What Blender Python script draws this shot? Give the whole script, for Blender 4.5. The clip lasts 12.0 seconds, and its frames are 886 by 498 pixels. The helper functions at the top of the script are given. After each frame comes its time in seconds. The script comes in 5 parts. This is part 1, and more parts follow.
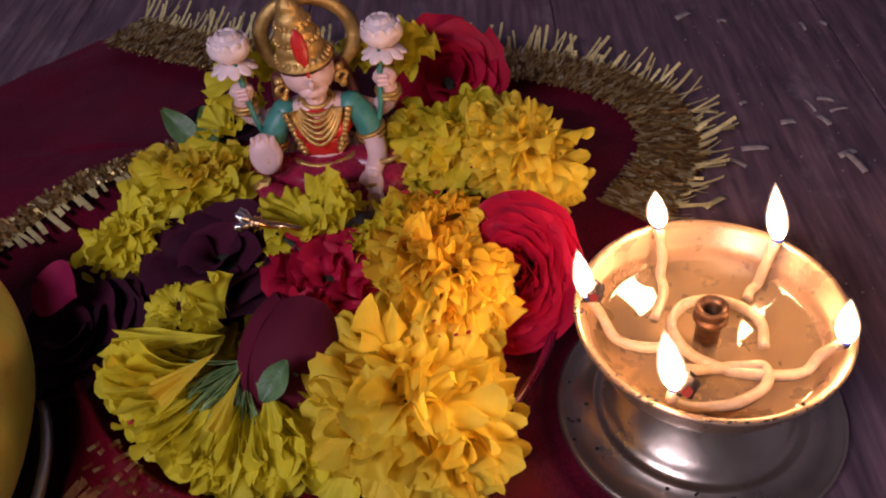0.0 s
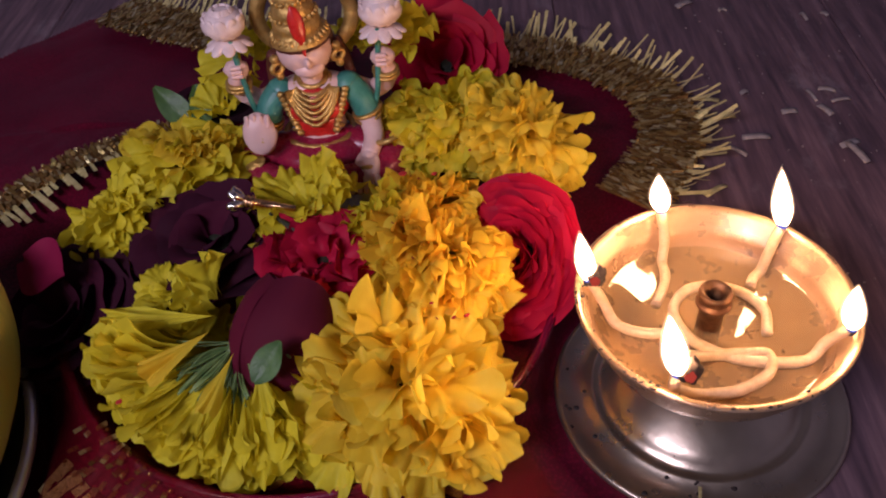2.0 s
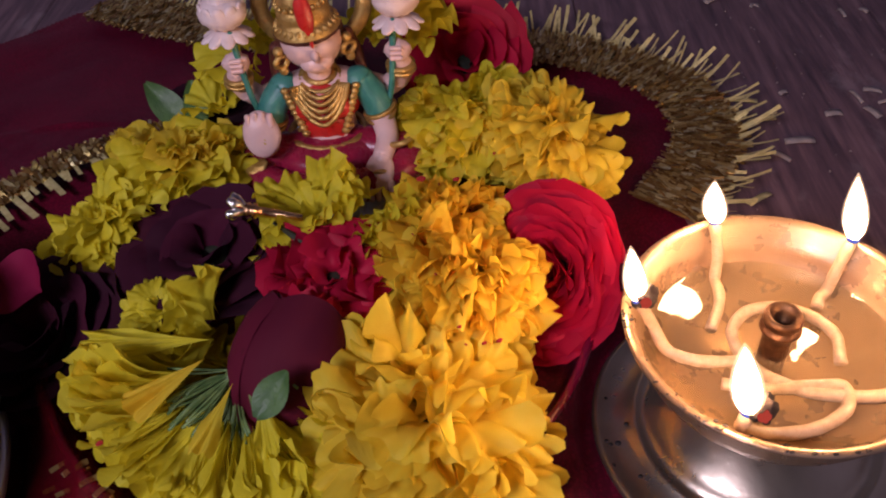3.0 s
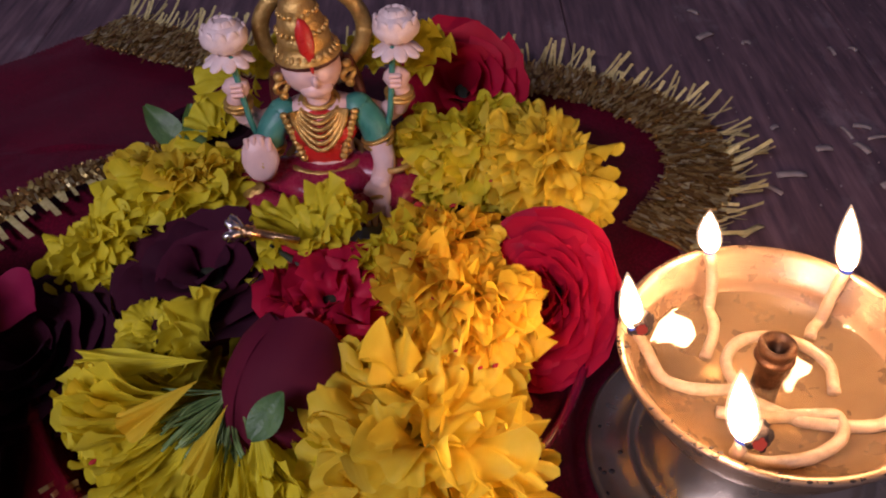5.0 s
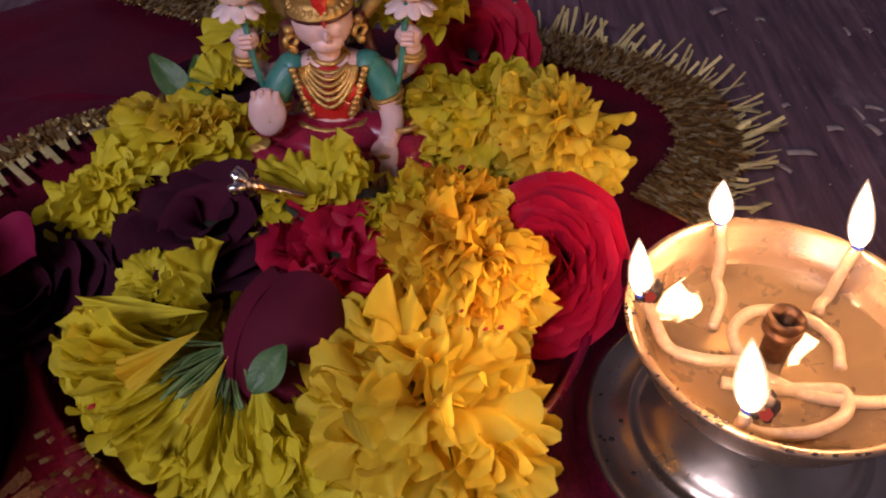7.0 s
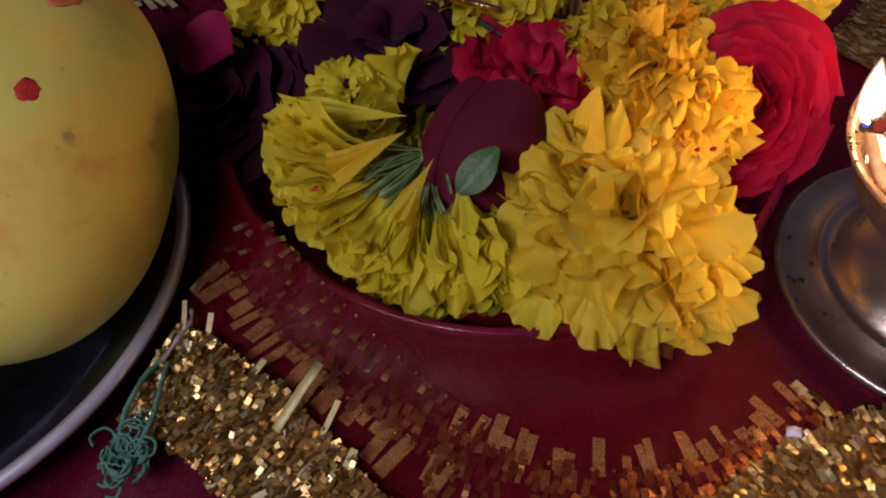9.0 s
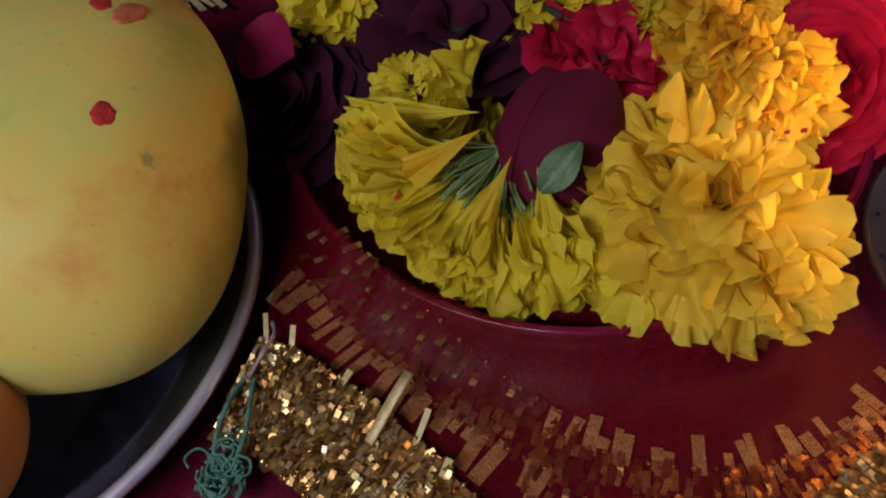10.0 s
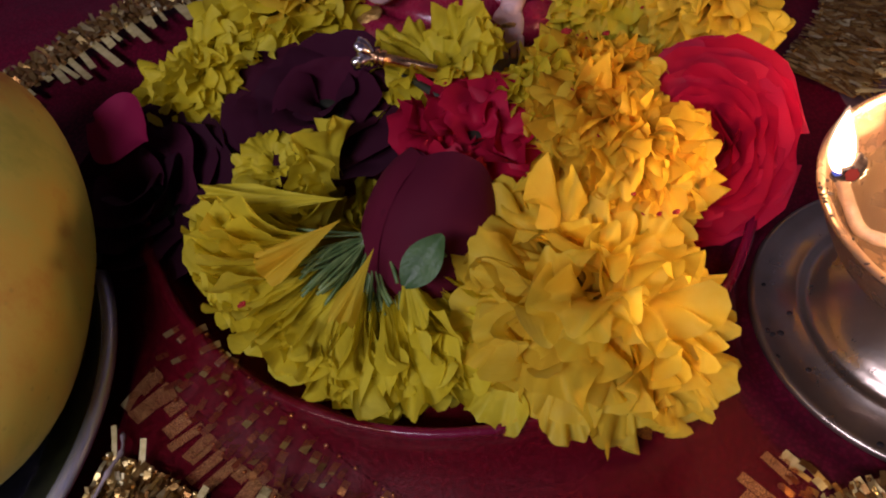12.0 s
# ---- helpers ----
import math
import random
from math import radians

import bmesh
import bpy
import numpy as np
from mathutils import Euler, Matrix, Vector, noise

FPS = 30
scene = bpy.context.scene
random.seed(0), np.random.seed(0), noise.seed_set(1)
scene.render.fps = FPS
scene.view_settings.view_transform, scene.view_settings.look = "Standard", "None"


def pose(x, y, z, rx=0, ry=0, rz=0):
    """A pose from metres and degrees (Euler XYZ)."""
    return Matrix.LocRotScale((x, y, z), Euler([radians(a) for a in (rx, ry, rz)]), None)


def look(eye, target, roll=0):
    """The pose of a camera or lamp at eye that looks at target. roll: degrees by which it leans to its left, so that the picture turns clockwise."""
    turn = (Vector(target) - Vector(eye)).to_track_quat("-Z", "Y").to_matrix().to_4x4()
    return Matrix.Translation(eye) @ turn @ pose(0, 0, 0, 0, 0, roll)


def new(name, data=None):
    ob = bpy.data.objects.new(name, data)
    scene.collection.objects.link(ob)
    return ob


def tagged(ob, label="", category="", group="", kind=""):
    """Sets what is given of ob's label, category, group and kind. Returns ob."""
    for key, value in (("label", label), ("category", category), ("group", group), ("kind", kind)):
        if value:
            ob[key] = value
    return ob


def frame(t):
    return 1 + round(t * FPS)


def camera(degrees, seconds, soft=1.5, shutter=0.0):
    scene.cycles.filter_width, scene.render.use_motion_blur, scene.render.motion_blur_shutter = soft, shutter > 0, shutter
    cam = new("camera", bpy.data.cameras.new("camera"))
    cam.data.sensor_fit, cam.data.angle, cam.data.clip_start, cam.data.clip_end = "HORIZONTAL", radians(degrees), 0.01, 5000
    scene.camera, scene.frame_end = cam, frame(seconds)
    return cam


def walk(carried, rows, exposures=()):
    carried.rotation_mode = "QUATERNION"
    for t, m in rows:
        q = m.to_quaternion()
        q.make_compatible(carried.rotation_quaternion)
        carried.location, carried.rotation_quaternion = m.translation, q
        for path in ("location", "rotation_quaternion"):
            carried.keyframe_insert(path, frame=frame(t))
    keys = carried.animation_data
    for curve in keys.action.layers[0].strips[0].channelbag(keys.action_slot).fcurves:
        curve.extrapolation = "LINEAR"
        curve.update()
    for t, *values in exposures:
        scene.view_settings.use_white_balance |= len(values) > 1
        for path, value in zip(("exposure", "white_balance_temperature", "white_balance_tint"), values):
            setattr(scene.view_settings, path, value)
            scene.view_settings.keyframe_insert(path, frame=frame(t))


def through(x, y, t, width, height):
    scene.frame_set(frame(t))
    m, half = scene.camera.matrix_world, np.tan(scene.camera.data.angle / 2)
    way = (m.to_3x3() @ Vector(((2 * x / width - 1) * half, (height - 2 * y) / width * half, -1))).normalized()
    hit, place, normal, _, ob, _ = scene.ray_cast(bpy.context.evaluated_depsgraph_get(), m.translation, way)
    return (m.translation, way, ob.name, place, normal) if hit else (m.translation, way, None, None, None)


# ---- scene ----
cam = camera(55.1, 12.0, soft=2.0)
METRES, EYE, TILT, LEAN, TURN = 0.138, 0.219, -43.7, 4.5, 0.0
ROWS = [
    (0.0, 0.0, 0.0, 0.0, 0.0, 0.0, -0.0),
    (0.5, -0.0025, 0.0035, -0.0103, 0.02, -0.08, -0.11),
    (1.0, -0.004, 0.0113, -0.0076, -0.09, -0.08, -0.25),
    (1.5, -0.0057, 0.0199, -0.0146, -0.41, -0.32, -0.6),
    (2.0, -0.0165, 0.0393, -0.0292, -0.68, -0.28, -0.79),
    (2.5, -0.0591, 0.2256, -0.0449, -0.95, -0.32, -1.13),
    (3.0, -0.074, 0.2408, -0.0129, -1.07, 0.08, -1.01),
    (5.0, -0.0888, 0.2336, -0.0265, -1.83, 2.25, -1.93),
    (5.5, -0.0879, 0.2449, -0.0446, -2.25, 2.19, -2.33),
    (6.0, -0.0931, 0.2406, -0.0433, -2.66, 2.02, -2.73),
    (6.5, -0.0906, 0.2428, -0.0365, -2.79, 1.75, -2.94),
    (8.5, -0.2706, 0.2911, -0.1963, 1.43, -5.37, -8.85),
    (9.0, -0.3189, 0.2723, -0.2189, 2.69, -6.99, -7.94),
    (9.5, -0.3928, 0.2691, -0.1908, 4.34, -8.72, -5.97),
    (10.0, -0.4092, 0.3086, -0.1826, 4.32, -9.18, -4.73),
    (10.5, -0.3501, 0.3241, -0.1458, 1.68, -8.49, -4.26),
    (11.0, -0.3265, 0.3432, -0.1256, 0.76, -8.16, -3.83),
    (11.5, -0.3009, 0.408, -0.1106, 0.46, -7.84, -3.36),
    (12.0, -0.2983, 0.4121, -0.0854, 0.2, -6.97, -3.22),
]
walk(cam, [(t, pose(0, 0, EYE, TILT, LEAN, TURN) @ pose(METRES * x, METRES * y, METRES * z, 90 + pitch, roll, yaw)) for t, x, y, z, yaw, pitch, roll in ROWS], exposures=[(0.0, 0.22, 6500, 32), (6.5, 0.15, 6500, 30), (8.5, -0.08, 6500, 32), (9.5, 0.0, 6500, 24), (10.5, 0.12, 6500, 26), (11.0, 0.26, 6500, 26), (11.5, -0.14, 6500, 30), (12.0, -0.04, 6500, 32)])

# ---- world and light ----
world = bpy.data.worlds.new("room_air")
scene.world = world
world.use_nodes = True
world.node_tree.nodes["Background"].inputs[0].default_value = (0.32, 0.20, 0.62, 1)
world.node_tree.nodes["Background"].inputs[1].default_value = 0.22
tube = bpy.data.lights.new("tube_light", "AREA")
tube.shape, tube.size, tube.size_y = "RECTANGLE", 0.34, 0.05
tube.energy, tube.color = 3.2, (0.86, 0.86, 1.0)
tube_ob = new("tube_light", tube)
tube_ob.matrix_world = look((-0.30, -0.30, 0.52), (-0.1, 0.15, 0.0))
FLAME = 122.0


# ---- materials ----
def mat(name):
    m = bpy.data.materials.new(name)
    m.use_nodes = True
    nt = m.node_tree
    return m, nt, nt.nodes["Principled BSDF"]


def node(nt, kind, **inputs):
    n = nt.nodes.new(kind)
    for k, v in inputs.items():
        n.inputs[k.replace("_", " ")].default_value = v
    return n


def ramp(nt, fac, stops):
    r = nt.nodes.new("ShaderNodeValToRGB")
    e = r.color_ramp.elements
    while len(e) < len(stops):
        e.new(0.5)
    for el, (p, c) in zip(e, stops):
        el.position, el.color = p, (*c, 1)
    nt.links.new(fac, r.inputs[0])
    return r.outputs[0]


def mixcol(nt, fac, a, b, how="MIX"):
    m = nt.nodes.new("ShaderNodeMix")
    m.data_type, m.blend_type = "RGBA", how
    for sock, v in ((m.inputs[0], fac), (m.inputs[6], a), (m.inputs[7], b)):
        if hasattr(v, "links"):
            nt.links.new(v, sock)
        else:
            sock.default_value = v if isinstance(v, float) else (*v, 1)
    return m.outputs[2]


def coords(nt, scale=(1, 1, 1), which="Object"):
    tc = nt.nodes.new("ShaderNodeTexCoord")
    mp = nt.nodes.new("ShaderNodeMapping")
    mp.inputs["Scale"].default_value = scale
    nt.links.new(tc.outputs[which], mp.inputs[0])
    return mp.outputs[0]


def noise_tex(nt, vec, scale, detail=4.0, rough=0.55):
    n = node(nt, "ShaderNodeTexNoise", Scale=scale, Detail=detail, Roughness=rough)
    nt.links.new(vec, n.inputs["Vector"])
    return n.outputs["Fac"]


def bump(nt, bsdf, height, strength, dist):
    b = node(nt, "ShaderNodeBump", Strength=strength, Distance=dist)
    nt.links.new(height, b.inputs["Height"])
    nt.links.new(b.outputs[0], bsdf.inputs["Normal"])


def petal_material(name, stops, rough=0.55, sheen=0.0, through=0.38):
    """Thin petal: colour from a noise, a shift from petal to petal, fine veins, light passing through."""
    m, nt, p = mat(name)
    v = coords(nt)
    info = nt.nodes.new("ShaderNodeObjectInfo")
    add = nt.nodes.new("ShaderNodeMath")
    add.operation = "MULTIPLY_ADD"
    add.inputs[1].default_value, add.inputs[2].default_value = 0.3, -0.15
    nt.links.new(info.outputs["Random"], add.inputs[0])
    add2 = nt.nodes.new("ShaderNodeMath")
    nt.links.new(noise_tex(nt, v, 2.2, 5.0), add2.inputs[0])
    nt.links.new(add.outputs[0], add2.inputs[1])
    col = ramp(nt, add2.outputs[0], stops)
    nt.links.new(col, p.inputs["Base Color"])
    p.inputs["Roughness"].default_value = rough
    p.inputs["Sheen Weight"].default_value = sheen
    p.inputs["Specular IOR Level"].default_value = 0.25
    veins = noise_tex(nt, coords(nt, (14.0, 1.0, 1.6)), 3.0, 3.0)
    bump(nt, p, veins, 0.10, 0.02)
    tr = nt.nodes.new("ShaderNodeBsdfTranslucent")
    nt.links.new(col, tr.inputs[0])
    mx = nt.nodes.new("ShaderNodeMixShader")
    mx.inputs[0].default_value = through
    nt.links.new(p.outputs[0], mx.inputs[1])
    nt.links.new(tr.outputs[0], mx.inputs[2])
    nt.links.new(mx.outputs[0], nt.nodes["Material Output"].inputs[0])
    return m


def plain(name, a, b, rough=0.5, metal=0.0, scale=60.0, bumps=0.0, spec=0.5, coat=0.0, detail=5.0):
    """Two tones blended by a noise, with a roughness that varies and an optional relief."""
    m, nt, p = mat(name)
    v = coords(nt)
    f = noise_tex(nt, v, scale, detail)
    nt.links.new(ramp(nt, f, [(0.32, a), (0.68, b)]), p.inputs["Base Color"])
    r = nt.nodes.new("ShaderNodeMapRange")
    r.inputs["To Min"].default_value, r.inputs["To Max"].default_value = max(0.02, rough - 0.12), min(1, rough + 0.12)
    nt.links.new(noise_tex(nt, v, scale * 3.1), r.inputs[0])
    nt.links.new(r.outputs[0], p.inputs["Roughness"])
    p.inputs["Metallic"].default_value = metal
    p.inputs["Specular IOR Level"].default_value = spec
    p.inputs["Coat Weight"].default_value = coat
    if bumps:
        bump(nt, p, noise_tex(nt, v, scale * 6, 3.0), bumps, 0.0006)
    return m


MARIGOLD = petal_material("marigold_petals", [(0.25, (0.86, 0.64, 0.040)), (0.5, (0.91, 0.73, 0.06)), (0.75, (0.94, 0.80, 0.11))], through=0.55)
MARIGOLD_GREEN = petal_material("lemon_petals", [(0.25, (0.78, 0.66, 0.026)), (0.5, (0.85, 0.75, 0.042)), (0.8, (0.90, 0.84, 0.09))], through=0.55)
MARIGOLD_DEEP = petal_material("amber_petals", [(0.25, (0.86, 0.53, 0.025)), (0.5, (0.92, 0.66, 0.040)), (0.75, (0.95, 0.75, 0.08))], through=0.55)
ROSE_RED = petal_material("red_rose_petals", [(0.25, (0.38, 0.005, 0.026)), (0.5, (0.52, 0.009, 0.044)), (0.8, (0.66, 0.022, 0.070))], 0.6, sheen=0.0, through=0.38)
ROSE_DARK = petal_material("maroon_rose_petals", [(0.25, (0.018, 0.0006, 0.007)), (0.5, (0.033, 0.0010, 0.011)), (0.8, (0.068, 0.0018, 0.017))], 0.85, sheen=0.0, through=0.06)
ROSE_MID = petal_material("crimson_rose_petals", [(0.25, (0.070, 0.002, 0.012)), (0.5, (0.105, 0.003, 0.018)), (0.8, (0.17, 0.005, 0.026))], 0.8, sheen=0.0, through=0.08)
# brighter copy of the maroon petals: room light put into the colour
LIT_PETAL = petal_material("lit_maroon_rose_petals", [(0.25, (0.15, 0.003, 0.03)), (0.5, (0.22, 0.005, 0.042)), (0.8, (0.30, 0.008, 0.055))], 0.7, through=0.2)
LEAF = plain("leaf_green", (0.03, 0.085, 0.022), (0.075, 0.16, 0.042), 0.5, scale=180, bumps=0.3)
FILAMENT = plain("pale_green_stalk", (0.05, 0.13, 0.035), (0.20, 0.29, 0.09), 0.5, scale=200)
CALYX = plain("calyx_green", (0.05, 0.10, 0.03), (0.16, 0.22, 0.08), 0.55, scale=150)
STEM = plain("dry_stem", (0.010, 0.014, 0.008), (0.035, 0.04, 0.02), 0.7, scale=150)

# brass, with brown tarnish and soot
m, nt, p = mat("oiled_brass")
v = coords(nt)
tarn = ramp(nt, noise_tex(nt, v, 55, 6.0, 0.65), [(0.34, (0.43, 0.295, 0.19)), (0.64, (0.34, 0.215, 0.13)), (0.88, (0.13, 0.065, 0.034))])
spots = ramp(nt, noise_tex(nt, v, 420, 3.0, 0.6), [(0.74, (0, 0, 0)), (0.84, (0.8, 0.8, 0.8))])
nt.links.new(mixcol(nt, spots, tarn, (0.09, 0.04, 0.02)), p.inputs["Base Color"])
rr = nt.nodes.new("ShaderNodeMapRange")
rr.inputs["To Min"].default_value, rr.inputs["To Max"].default_value = 0.16, 0.42
nt.links.new(noise_tex(nt, v, 130, 5.0), rr.inputs[0])
nt.links.new(rr.outputs[0], p.inputs["Roughness"])
p.inputs["Metallic"].default_value = 0.6
bump(nt, p, noise_tex(nt, coords(nt, (1, 1, 18)), 160, 3.0), 0.25, 0.0004)
BRASS = m
PALE_BRASS = plain("worn_pale_brass", (0.35, 0.285, 0.22), (0.50, 0.42, 0.33), 0.30, 0.90, 35, 0.2)
DARK_KNOB = plain("sooty_brass", (0.06, 0.028, 0.018), (0.22, 0.11, 0.055), 0.35, 0.85, 260, 0.5)
SOOT = plain("soot", (0.008, 0.006, 0.006), (0.03, 0.015, 0.012), 0.8, scale=400)
# plate steel darkened in colour for the dark room it mirrors
DIMMED_STEEL = plain("dimmed_scuffed_steel", (0.20, 0.21, 0.24), (0.30, 0.31, 0.35), 0.17, 0.97, 60, 0.15)

m, nt, p = mat("lamp_oil")
clear = node(nt, "ShaderNodeBsdfTransparent", Color=(1.0, 0.95, 0.80, 1))
gloss = node(nt, "ShaderNodeBsdfGlossy", Color=(1, 1, 1, 1), Roughness=0.02)
fres = node(nt, "ShaderNodeFresnel", IOR=1.47)
wave = node(nt, "ShaderNodeBump", Strength=0.12, Distance=0.001)
nt.links.new(noise_tex(nt, coords(nt), 130, 2.0), wave.inputs["Height"])
nt.links.new(wave.outputs[0], gloss.inputs["Normal"])
cloudy = node(nt, "ShaderNodeBsdfDiffuse", Color=(0.72, 0.50, 0.28, 1))
murk = nt.nodes.new("ShaderNodeMixShader")
murk.inputs[0].default_value = 0.18
nt.links.new(clear.outputs[0], murk.inputs[1])
nt.links.new(cloudy.outputs[0], murk.inputs[2])
both = nt.nodes.new("ShaderNodeMixShader")
for a, z in ((fres.outputs[0], 0), (murk.outputs[0], 1), (gloss.outputs[0], 2)):
    nt.links.new(a, both.inputs[z])
nt.links.new(both.outputs[0], nt.nodes["Material Output"].inputs[0])
OIL = m
COTTON = plain("oily_cotton", (0.40, 0.28, 0.17), (0.52, 0.38, 0.25), 0.35, scale=500, bumps=0.5, coat=0.4)

m, nt, p = mat("flame")
em = node(nt, "ShaderNodeEmission", Color=(1.0, 0.60, 0.26, 1), Strength=FLAME)
nt.links.new(em.outputs[0], nt.nodes["Material Output"].inputs[0])
FIRE = m
m, nt, p = mat("flame_mantle")
em = node(nt, "ShaderNodeEmission", Color=(1.0, 0.66, 0.40, 1), Strength=2.2)
tr = nt.nodes.new("ShaderNodeBsdfTransparent")
mx = nt.nodes.new("ShaderNodeMixShader")
mx.inputs[0].default_value = 0.22
nt.links.new(tr.outputs[0], mx.inputs[1])
nt.links.new(em.outputs[0], mx.inputs[2])
nt.links.new(mx.outputs[0], nt.nodes["Material Output"].inputs[0])
MANTLE = m
m, nt, p = mat("ember")
em = node(nt, "ShaderNodeEmission", Color=(1.0, 0.12, 0.07, 1), Strength=0.35)
nt.links.new(em.outputs[0], nt.nodes["Material Output"].inputs[0])
EMBER = m
m, nt, p = mat("flame_foot")
em = node(nt, "ShaderNodeEmission", Color=(0.16, 0.26, 1.0, 1), Strength=0.6)
nt.links.new(em.outputs[0], nt.nodes["Material Output"].inputs[0])
BLUE = m


def cloth_material(name, dark, light, clear):
    """Net cloth: fine mesh weave; clear is the share of light that goes straight through."""
    m, nt, p = mat(name)
    v = coords(nt)
    knots = node(nt, "ShaderNodeTexVoronoi", Scale=950.0)
    nt.links.new(v, knots.inputs["Vector"])
    weave = ramp(nt, knots.outputs["Distance"], [(0.15, (1.0, 1.0, 1.0)), (0.65, (0.55, 0.5, 0.5))])
    tone = ramp(nt, noise_tex(nt, v, 26, 5.0), [(0.3, dark), (0.7, light)])
    nt.links.new(mixcol(nt, 1.0, tone, weave, "MULTIPLY"), p.inputs["Base Color"])
    p.inputs["Roughness"].default_value = 0.50
    p.inputs["Sheen Weight"].default_value = 0.03
    p.inputs["Specular IOR Level"].default_value = 0.18
    p.inputs["Sheen Tint"].default_value = (0.8, 0.25, 0.5, 1)
    vo = node(nt, "ShaderNodeTexVoronoi", Scale=2400.0)
    vo.feature = "DISTANCE_TO_EDGE"
    nt.links.new(v, vo.inputs["Vector"])
    bump(nt, p, vo.outputs["Distance"], 0.25, 0.0004)
    if clear:
        holes = nt.nodes.new("ShaderNodeMapRange")
        holes.inputs["From Min"].default_value, holes.inputs["From Max"].default_value = 0.02, 0.22
        holes.inputs["To Min"].default_value, holes.inputs["To Max"].default_value = clear * 0.35, min(1.0, clear * 1.6)
        nt.links.new(vo.outputs["Distance"], holes.inputs[0])
        tr = nt.nodes.new("ShaderNodeBsdfTransparent")
        tr.inputs[0].default_value = (1.0, 0.80, 0.68, 1)
        mx = nt.nodes.new("ShaderNodeMixShader")
        nt.links.new(holes.outputs[0], mx.inputs[0])
        nt.links.new(p.outputs[0], mx.inputs[1])
        nt.links.new(tr.outputs[0], mx.inputs[2])
        nt.links.new(mx.outputs[0], nt.nodes["Material Output"].inputs[0])
    return m


CLOTH = cloth_material("red_net_cloth", (0.102, 0.0025, 0.017), (0.160, 0.0045, 0.023), 0.0)
DISHRED = plain("red_glazed_rim", (0.12, 0.003, 0.022), (0.17, 0.005, 0.03), 0.24, scale=120, bumps=0.1)
NET = cloth_material("sheer_red_net", (0.165, 0.003, 0.011), (0.24, 0.005, 0.016), 0.80)

m, nt, p = mat("gold_foil")
geo = nt.nodes.new("ShaderNodeNewGeometry")
nt.links.new(ramp(nt, geo.outputs["Random Per Island"], [(0.0, (0.22, 0.105, 0.028)), (0.45, (0.48, 0.30, 0.085)), (0.8, (0.68, 0.52, 0.19)), (1.0, (0.80, 0.76, 0.44))]), p.inputs["Base Color"])
p.inputs["Metallic"].default_value = 0.9
p.inputs["Roughness"].default_value = 0.38
bump(nt, p, noise_tex(nt, coords(nt), 700, 2.0), 0.3, 0.0005)
FOIL = m
STRIP = plain("gold_ribbon_foil", (0.50, 0.42, 0.15), (0.76, 0.66, 0.32), 0.40, 0.30, 300, 0.6)
GOLDTHREAD = plain("gold_weave", (0.28, 0.12, 0.035), (0.50, 0.29, 0.085), 0.5, 0.6, 600, 0.8)

# dark table boards with grain and white dust
m, nt, p = mat("dark_wood")
v = coords(nt)
grain = noise_tex(nt, coords(nt, (26, 2.2, 1)), 9.0, 8.0, 0.62)
base = ramp(nt, grain, [(0.3, (0.050, 0.030, 0.040)), (0.52, (0.125, 0.070, 0.084)), (0.72, (0.215, 0.125, 0.138))])
dust = ramp(nt, noise_tex(nt, coords(nt, (1.0, 0.55, 1)), 34, 8.0, 0.72), [(0.56, (0, 0, 0)), (0.72, (0.42, 0.42, 0.42))])
nt.links.new(mixcol(nt, dust, base, (0.34, 0.28, 0.30)), p.inputs["Base Color"])
p.inputs["Roughness"].default_value = 0.5
bump(nt, p, grain, 0.4, 0.0008)
WOOD = m
CHIP = plain("pale_chip", (0.22, 0.18, 0.17), (0.36, 0.30, 0.28), 0.6, scale=200, bumps=0.4)
# pale bluish tone, chosen so the unseen shell bounces fill light
FILL_WALL = plain("fill_wall_paint", (0.40, 0.38, 0.46), (0.48, 0.45, 0.54), 0.8, scale=3, bumps=0.1)
RICE = plain("white_petal", (0.66, 0.64, 0.72), (0.8, 0.78, 0.82), 0.5, scale=120)

# mango skin
m, nt, p = mat("mango_skin")
v = coords(nt)
skin = ramp(nt, noise_tex(nt, v, 22, 6.0, 0.66), [(0.30, (0.32, 0.40, 0.07)), (0.45, (0.54, 0.53, 0.11)), (0.56, (0.62, 0.49, 0.09)), (0.66, (0.58, 0.32, 0.06))])
lent = node(nt, "ShaderNodeTexVoronoi", Scale=190.0)
nt.links.new(v, lent.inputs["Vector"])
pores = ramp(nt, lent.outputs["Distance"], [(0.05, (0.35, 0.35, 0.35)), (0.13, (0, 0, 0))])
marks = ramp(nt, noise_tex(nt, v, 120, 3.0), [(0.70, (0, 0, 0)), (0.78, (0.7, 0.7, 0.7))])
skin = mixcol(nt, pores, skin, (0.30, 0.28, 0.07))
nt.links.new(mixcol(nt, marks, skin, (0.22, 0.20, 0.06)), p.inputs["Base Color"])
p.inputs["Roughness"].default_value = 0.58
p.inputs["Specular IOR Level"].default_value = 0.3
bump(nt, p, noise_tex(nt, v, 300, 3.0), 0.12, 0.0005)
MANGO = m
ORANGE = plain("orange_skin", (0.55, 0.22, 0.05), (0.66, 0.30, 0.07), 0.45, scale=40, bumps=0.3)
VERMILION = plain("vermilion", (0.38, 0.008, 0.010), (0.56, 0.035, 0.018), 0.8, scale=500, bumps=0.8)
SMEAR = plain("smeared_vermilion", (0.46, 0.09, 0.03), (0.55, 0.20, 0.07), 0.7, scale=300, bumps=0.4)
# pale bluish copy of the plate steel: the rim's shine in its colour
LIT_RIM_STEEL = plain("lit_steel_rim", (0.76, 0.78, 0.86), (0.86, 0.88, 0.95), 0.42, 0.8, 90)
SILVER = plain("silver", (0.72, 0.70, 0.70), (0.88, 0.86, 0.86), 0.18, 1.0, 90)
